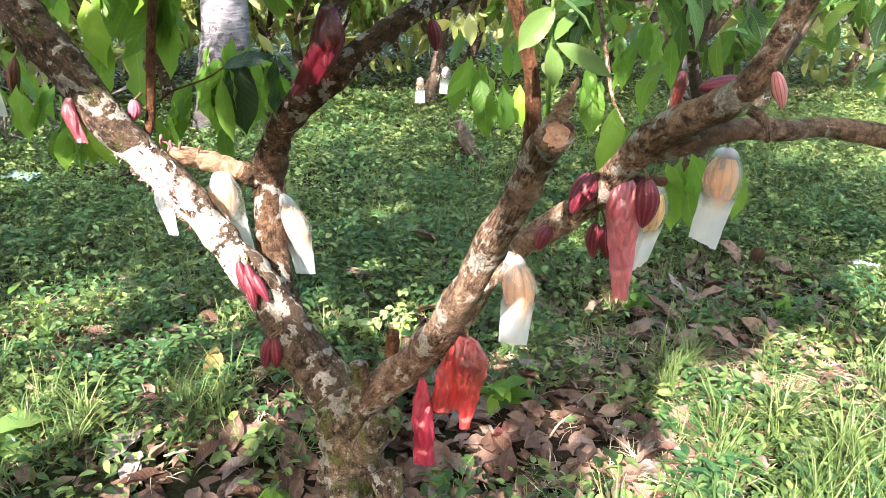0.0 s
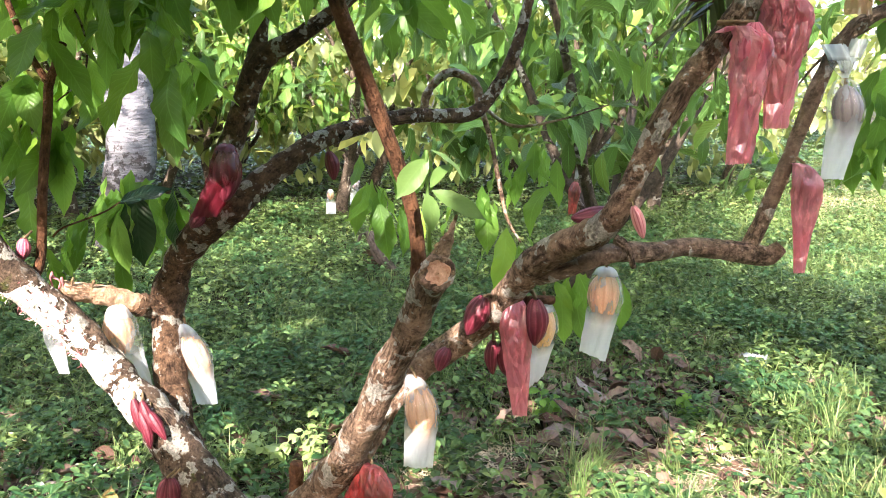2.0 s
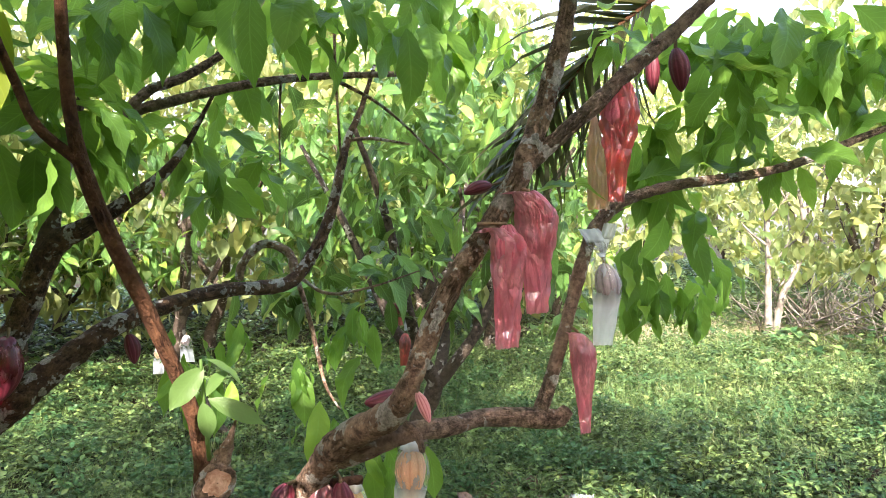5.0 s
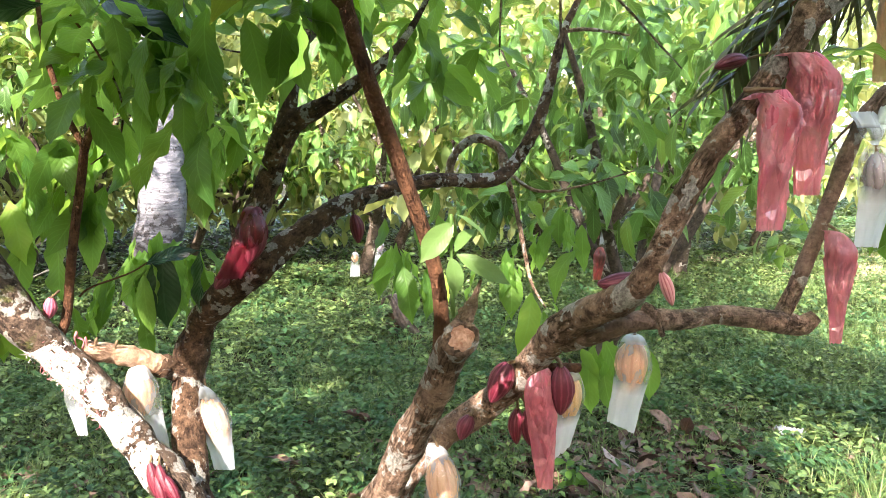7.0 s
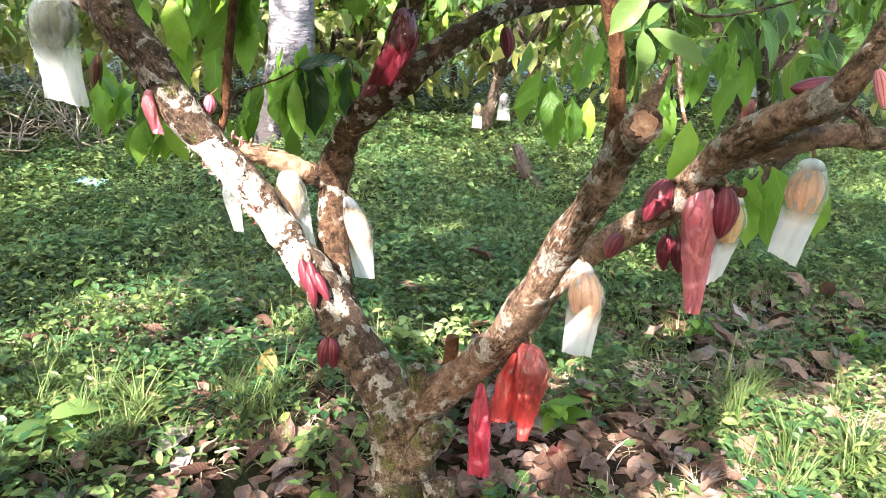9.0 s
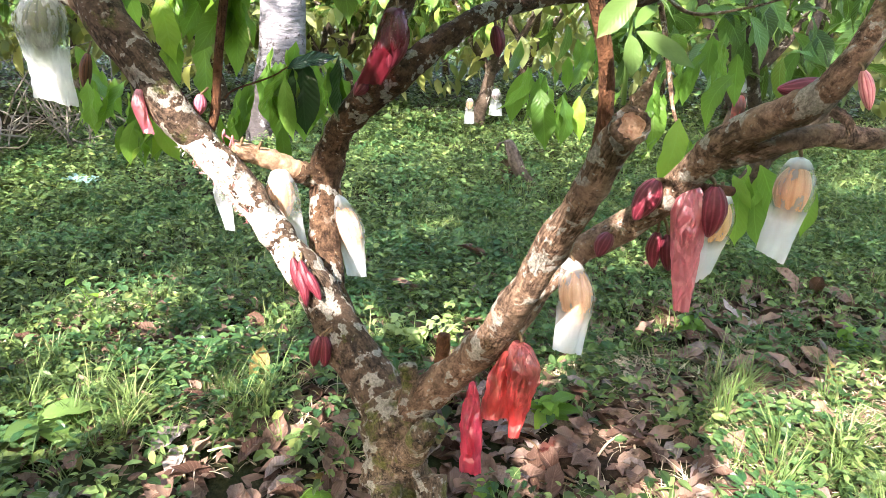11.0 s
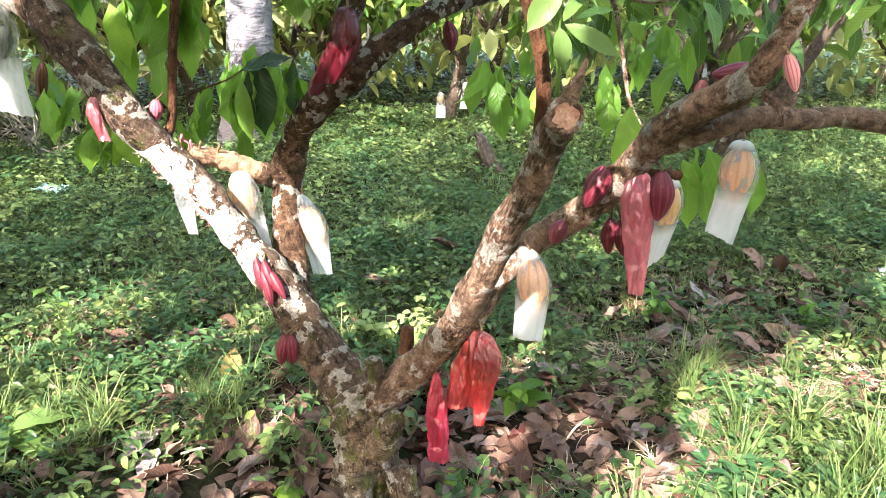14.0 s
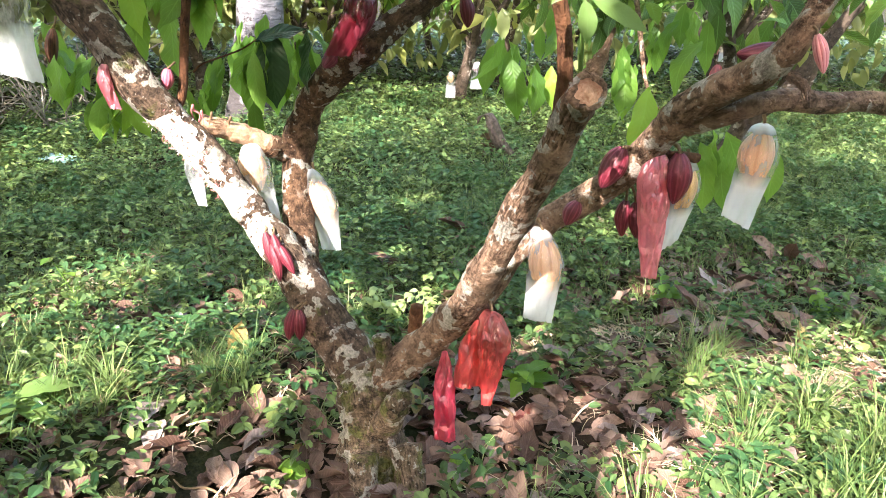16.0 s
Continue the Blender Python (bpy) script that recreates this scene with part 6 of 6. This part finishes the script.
# ---- fallen leaves and small things ----
def fallen():
    rng = np.random.default_rng(90)
    brown = [sheet("fallen_leaf", v, f, LITTER, uv) for v, f, uv in DRY_LEAVES]
    grey = [sheet("fallen_leaf", v, f, LITTER_GREY, uv) for v, f, uv in DRY_LEAVES]
    gold = [sheet("fallen_leaf", v, f, LITTER_YELLOW, uv) for v, f, uv in DRY_LEAVES]

    def one(meshes, label, x, y, yaw, size, k, tip=0.0, up=0.0):
        ob = new("fallen_leaf", meshes[k % 5])
        ob.matrix_basis = Matrix.Translation((x, y, float(gz(x, y)) + 0.012 + up)) @ Euler((tip, rng.normal(0, 0.15), yaw)).to_matrix().to_4x4() @ Matrix.Diagonal((size, size, size, 1))
        tagged(ob, label, "fallen leaf", "fallen cacao leaves")

    made = 0
    while made < 330:
        x, y = rng.uniform(-1.7, 2.4), rng.uniform(1.35, 4.0)
        if rng.uniform() > bare(x, y) + 0.05 or math.hypot(x + 0.23, y - 2.1) < 0.16:
            continue
        pick = rng.uniform()
        if pick < 0.55:
            one(brown, "curled brown dry cacao leaf on the ground", x, y, rng.uniform(0, 6.28), rng.uniform(0.10, 0.22), made, rng.normal(0, 0.2), rng.uniform(0, 0.02))
        elif pick < 0.95:
            one(grey, "grey-brown dry cacao leaf on the ground", x, y, rng.uniform(0, 6.28), rng.uniform(0.10, 0.20), made, rng.normal(0, 0.18), rng.uniform(0, 0.02))
        else:
            one(gold, "yellowed fallen leaf on the ground", x, y, rng.uniform(0, 6.28), rng.uniform(0.09, 0.16), made, rng.normal(0, 0.15), 0.01)
        made += 1
    one(grey, "large grey-brown leaf lying flat near the trunk", 0.08, 2.42, -1.0, 0.30, 3, 0.05, 0.03)
    one(gold, "round yellowing leaf standing among weeds", 1.44, 2.82, 0.3, 0.17, 3, 0.9, 0.0)
    one(gold, "yellow-brown leaf standing among weeds", -0.88, 2.62, 0.2, 0.20, 0, 1.0, 0.0)
    one(brown, "curled red-brown dry leaf standing in the weeds", 1.72, 3.90, 0.4, 0.24, 2, 0.7, 0.02)
    one(brown, "curled red-brown dry leaf standing in the weeds", 1.80, 3.86, 2.6, 0.20, 4, 0.8, 0.02)
    one(brown, "curled brown dry leaf behind the trunk", -0.36, 3.55, 0.9, 0.22, 2, 0.6, 0.02)
    one(brown, "curled brown dry leaf behind the trunk", -0.28, 3.62, 2.2, 0.20, 0, 0.7, 0.02)
    one(brown, "curled brown dry leaf behind the limb", 0.02, 4.1, 1.4, 0.24, 2, 0.7, 0.03)
    n = 9000
    x, y = rng.uniform(-2.2, 3.0, n), rng.uniform(1.3, 4.6, n)
    ok = rng.uniform(0, 1, n) < 0.22 + bare(x, y)
    x, y = x[ok], y[ok]
    n = len(x)
    pos = np.stack([x, y, gz(x, y) + rng.uniform(0.003, 0.03, n)], 1)
    ob = new("leaf_litter", scatter("leaf_litter", [leaf_shape(6, 0.4, 0.5, 0.2, 91, 0.46, 3), leaf_shape(6, -0.4, 0.7, 0.2, 92, 0.55, 3), leaf_shape(6, 0.8, -0.5, 0.2, 93, 0.42, 3), leaf_shape(5, 0.2, 1.1, 0.3, 94, 0.5, 3)], pos, turn(rng.uniform(0, 6.28, n), rng.normal(0, 0.25, n), rng.normal(0, 0.3, n)), rng.uniform(0.04, 0.14, n), LITTER))
    tagged(ob, "broken brown leaf litter", "leaf litter", kind="stuff")


fallen()


def stick(x, y, yaw, length, seed):
    rng = random.Random(seed)
    t = tagged(new("dry_stick"), "thin dry broken stick lying on the litter", "stick", "dry sticks")
    t.location, t.rotation_euler[2] = (x, y, float(gz(x, y)) + 0.022), yaw
    v, f = tube([(-length / 2, 0, 0, 0.004), (-length / 6, rng.uniform(-0.02, 0.02), rng.uniform(0, 0.02), 0.0045), (length / 5, rng.uniform(-0.02, 0.02), rng.uniform(0, 0.02), 0.004), (length / 2, rng.uniform(-0.02, 0.02), 0.0, 0.0025)], 7, 0.02, 0.1, 0.1)
    part("twig", sheet("twig", v, f, STALK if seed % 3 else STRAW), t)


STICKS = random.Random(12)
for k in range(46):
    cx, cy, sx, sy = ((0.55, 2.95, 0.35, 0.16), (-1.9, 3.35, 0.2, 0.1), (0.5, 2.2, 0.6, 0.25), (1.5, 2.9, 0.4, 0.2), (-0.8, 2.2, 0.4, 0.2))[k % 5]
    px, py = STICKS.gauss(cx, sx), STICKS.gauss(cy, sy)
    if math.hypot(px + 0.23, py - 2.1) > 0.3:
        stick(px, py, STICKS.uniform(0, 3.1), STICKS.uniform(0.10, 0.34), k)


def coconut_trunk():
    t = thing("coconut_palm", "grey coconut palm trunk among leaves, toned down for shade", "palm tree", (-2.38, 7.7, float(gz(-2.38, 7.7))))
    v, f = tube([(0.0, 0, -0.2, 0.29), (0.02, 0, 0.5, 0.25), (0.12, 0, 1.2, 0.235), (0.06, 0.05, 2.5, 0.22), (-0.25, 0.1, 5.0, 0.2), (-0.5, 0.2, 8.0, 0.16)], 20, 0.07, 0.06, 0.05)
    part("trunk", sheet("trunk", v, f, COCO), t)
    v, f = tube([(0.0, 0, -0.2, 0.36), (0.0, 0, 0.0, 0.34), (0.01, 0, 0.2, 0.28), (0.02, 0, 0.36, 0.25)], 24, 0.04, 0.12, 0.1)
    part("bole", sheet("bole", v, f, COCO), t, "swollen grey foot of the palm")
    return t


coconut_trunk()


def pale_tree(x, y, lean, h):
    t = thing("pale_tree", "thin pale sunlit tree trunk in the clearing", "tree", (x, y, float(gz(x, y))), "pale trees")
    v, f = tube([(0, 0, -0.2, 0.06), (0.3 * lean, 0, 0.6, 0.045), (lean + 0.10, 0.1, h * 0.5, 0.036), (1.2 * lean - 0.05, 0.2, h * 0.8, 0.028), (1.5 * lean, 0.2, h, 0.015)], 12, 0.08, 0.25, 0.35)
    part("trunk", sheet("trunk", v, f, PALE_TRUNK), t)
    for k in range(6):
        z = h * (0.28 + 0.1 * k)
        a = k * 2.4
        v, f = tube([(lean * z / h, 0.05, z, 0.02), (lean * z / h + 0.25 * math.cos(a), 0.05 + 0.25 * math.sin(a), z + 0.22, 0.013), (lean * z / h + 0.5 * math.cos(a), 0.05 + 0.5 * math.sin(a), z + 0.55, 0.005)], 8, 0.06, 0.1, 0.1)
        part("limb", sheet("limb", v, f, PALE_TRUNK), t)
    rng = np.random.default_rng(97)
    P, R, S = [], [], []
    for k in range(46):
        a, r = rng.uniform(0, 6.28), 0.75 * math.sqrt(rng.uniform(0.05, 1))
        p, q, z = bunch(rng, (r * math.cos(a), r * math.sin(a), rng.uniform(0.35, 1.05) * h), 6, 0.2, 0.08, (-70, 20))
        P.append(p), R.append(q), S.append(z)
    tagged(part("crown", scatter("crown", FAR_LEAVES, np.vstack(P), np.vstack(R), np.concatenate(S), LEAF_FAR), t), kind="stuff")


pale_tree(7.45, 7.6, -0.10, 3.4)
pale_tree(7.52, 7.62, 0.55, 2.6)


def brush(x, y, spread, n, seed, label):
    """A sunlit tangle of thin dry stems."""
    rng = np.random.default_rng(seed)
    V, F, base = [], [], 0
    for _ in range(n):
        a, r = rng.uniform(0, 6.28), spread * math.sqrt(rng.uniform(0, 1))
        p = np.array((r * math.cos(a), r * math.sin(a), rng.uniform(-0.05, 0.3)))
        d = np.array((rng.normal(0, 0.5), rng.normal(0, 0.5), rng.uniform(0.05, 0.9)))
        q = rng.normal(0, 0.12, 3)
        v, f = tube([(*p, 0.011), (*(p + 0.5 * d + q), 0.008), (*(p + d), 0.004)], 4, 0.25, 0, 0)
        V.append(v), F.append(f + base)
        base += len(v)
    ob = new("brushwood", sheet("brushwood", np.vstack(V), np.vstack(F), PALE_TRUNK))
    ob.location = (x, y, float(gz(x, y)))
    return tagged(ob, label, "brushwood", kind="stuff")


brush(8.9, 7.6, 1.3, 170, 5, "pale tangle of dry sunlit stems in the clearing")
brush(-4.6, 7.2, 0.9, 60, 6, "low grey tangle of dry stems in the weeds")


def hung_far():
    bagged_pod((-0.27, 8.0, 0.46), (-0.268, 8.0, 0.36), 0.08, (-0.266, 8.0, 0.20), 0.11, POD_TAN, BAG_WHITE, "small white bag on a tree in the grove", None, 60)
    bagged_pod((0.01, 8.0, 0.58), (0.012, 8.0, 0.48), 0.09, (0.02, 8.0, 0.31), 0.15, POD_DARK, BAG_WHITE, "small white bag on a tree in the grove", None, 61)
    bagged_pod((1.502, 4.9, 1.28), (1.515, 4.9, 1.16), 0.07, (1.52, 4.9, 1.08), 0.05, POD_RED, BAG_RED, "red bag on a tree in the grove", None, 62)
    bagged_pod((1.561, 4.9, 1.0), (1.555, 4.9, 0.88), 0.07, (1.55, 4.9, 0.79), 0.05, POD_RED, BAG_RED, "red bag on a tree in the grove", None, 63)
    loose_bag((1.585, 4.9, 1.17), (1.577, 4.9, 1.04), 0.05, BAG_WHITE, "white bag tail on a tree in the grove", 64)


hung_far()


def scrap(name, label, x, y, size, material, seed):
    rng = np.random.default_rng(seed)
    n = 9
    v = [((i / (n - 1) - 0.5) * size + rng.normal(0, 0.006), (j / (n - 1) - 0.5) * size * 0.7 + rng.normal(0, 0.006), 0.02 + 0.055 * rng.uniform()) for i in range(n) for j in range(n)]
    f = [(i * n + j, i * n + j + 1, (i + 1) * n + j + 1, (i + 1) * n + j) for i in range(n - 1) for j in range(n - 1)]
    ob = new(name, sheet(name, v, f, material))
    ob.location = (x, y, float(gz(x, y)) + 0.02)
    tagged(ob, label, "litter")


scrap("plastic_scrap", "crumpled white plastic scrap among weeds", 2.37, 3.78, 0.13, SCRAP, 1)
scrap("plastic_scrap", "flattened pale teal plastic scrap in the grass", -3.42, 5.71, 0.25, TEAL, 2)


def husk():
    """A curled piece of dry ribbed sheath."""
    t = thing("dry_sheath", "grey-brown curled dry palm sheath lying in the weeds", "dry leaf", (0.20, 6.3, float(gz(0.2, 6.3))))
    path = spline([(-0.15, 0.0, 0.30, 0.010), (-0.13, -0.03, 0.37, 0.020), (-0.07, -0.04, 0.39, 0.030), (-0.02, -0.04, 0.31, 0.042), (0.03, -0.03, 0.19, 0.048), (0.11, 0.0, 0.08, 0.040), (0.21, 0.02, 0.02, 0.012)], 0.02)
    rings = []
    for i, (x, y, z, w) in enumerate(path):
        ring = []
        for j in range(24):
            a = math.pi * (-0.1 + 1.2 * j / 23)
            r = w * (1 + 0.14 * math.cos(a * 9) + 0.25 * noise.noise(Vector((a * 1.5, i * 0.25, 2.0))))
            ring.append((x + r * math.cos(a), y - 0.8 * r * math.sin(a), z + 0.45 * r * math.cos(a)))
        for j in range(24):
            p = ring[23 - j]
            ring.append((p[0], p[1] + 0.006, p[2]))
        rings.append(ring)
    part("sheath", rings_mesh("sheath", rings, SHEATH), t)
    for k in range(3):
        v, f, uv = DRY_LEAVES[k]
        ob = part("leaf", sheet("leaf", v, f, LITTER, uv), t)
        ob.matrix_basis = Matrix.Translation((-0.12 + 0.1 * k, 0.03, 0.12 + 0.1 * (k % 2))) @ Euler((-0.5, 0.4 * k, -1.2 + 1.3 * k)).to_matrix().to_4x4() @ Matrix.Diagonal((0.26, 0.26, 0.26, 1))


husk()


def palm_frond():
    t = thing("palm_frond", "hanging dark feathered palm frond behind the limb", "palm frond", (2.13, 2.8, 2.833))
    rib = spline([(0, 0, 0, 0.012), (-0.248, 0.1, -0.222, 0.010), (-0.39, 0.3, -0.527, 0.008), (-0.558, 0.5, -0.854, 0.004)], 0.02)
    v, f = tube(rib[::4], 8, 0.03)
    part("rib", sheet("rib", v, f, BARK_BROWN), t)
    rng = np.random.default_rng(95)
    blade = sheet("leaflet", BLADE[0], BLADE[1], FROND, BLADE[2], False)
    for i in range(2, len(rib)):
        for side in (-1, 1):
            d = rib[min(i + 1, len(rib) - 1)][:3] - rib[i - 1][:3]
            a = math.atan2(d[2], d[0]) + side * rng.uniform(0.55, 0.9)
            dirn = np.array((math.cos(a), rng.normal(0, 0.15), math.sin(a) - 0.15))
            r, _ = towards((0, 0, 0), dirn, rng.normal(0, 0.6))
            length = 0.62 * (1 - 0.45 * i / len(rib)) * rng.uniform(0.85, 1.1)
            ob = new("leaflet", blade)
            ob.parent = t
            ob.matrix_basis = Matrix.Translation(rib[i][:3]) @ Matrix(r.tolist()).to_4x4() @ Matrix.Diagonal((0.030, length, length, 1))


palm_frond()


def weed_plant(x, y, stems, height, leaf, seed, label, material):
    """A small plant with stems and leaves that can be told apart."""
    rng = np.random.default_rng(seed)
    t = thing("weed_plant", label, "weed", (x, y, float(gz(x, y))), "weeds near the trunk")
    shapes = [sheet("leaf", v, f, material, uv) for v, f, uv in (leaf_shape(5, 0.25, 0.2, 0.05, 3, 0.55, 3), leaf_shape(5, 0.5, 0.2, 0.05, 4, 0.62, 3))]
    for k in range(stems):
        a, h = rng.uniform(0, 6.28), height * rng.uniform(0.6, 1.0)
        dx, dy = math.cos(a) * h * 0.35, math.sin(a) * h * 0.35
        v, f = tube([(0, 0, -0.01, 0.003), (0.4 * dx, 0.4 * dy, 0.5 * h, 0.0025), (dx, dy, h, 0.0015)], 6, 0.03, 0, 0)
        part("stem", sheet("stem", v, f, material), t)
        for i in range(6):
            u = 0.35 + 0.65 * i / 5
            ob = new("leaf", shapes[i % 2])
            ob.parent = t
            r = turn(np.array([a + i * 2.4]), np.array([rng.uniform(-0.35, 0.45)]), np.array([rng.normal(0, 0.3)]))[0]
            q = leaf * rng.uniform(0.7, 1.15)
            ob.matrix_basis = Matrix.Translation((dx * u * u, dy * u * u, h * u)) @ Matrix(r.tolist()).to_4x4() @ Matrix.Diagonal((q, q, q, 1))


for x, y, stems, height, leaf, seed, label in ((-0.30, 3.02, 5, 0.16, 0.075, 1, "leafy weed behind the trunk, paled to look sunlit"), (-0.16, 3.10, 4, 0.14, 0.07, 2, "leafy weed behind the trunk, paled to look sunlit"), (-0.42, 3.1, 3, 0.12, 0.07, 3, "leafy weed behind the trunk, paled to look sunlit")):
    weed_plant(x, y, stems + 4, height * 1.3, leaf * 0.75, seed, label, WEED_PALE)
for x, y, stems, height, leaf, seed, label in ((0.26, 2.56, 2, 0.12, 0.13, 4, "broad-leaved weed beside the red bag"), (-0.47, 2.0, 3, 0.07, 0.065, 5, "round-leaved weed at the trunk's foot"), (-1.75, 3.05, 1, 0.42, 0.08, 6, "tall thin seedling in the weeds"),
                                               (0.05, 2.1, 4, 0.06, 0.05, 7, "small ferny weed at the trunk's foot"), (1.0, 3.35, 3, 0.13, 0.08, 8, "leafy weed among dry leaves"), (1.7, 3.2, 3, 0.14, 0.08, 9, "leafy weed among dry leaves"), (-1.56, 2.22, 1, 0.16, 0.2, 10, "broad pale-leaved seedling in the grass")):
    weed_plant(x, y, stems, height, leaf, seed, label, LEAF_YOUNG if seed == 10 else LEAF_ONE)
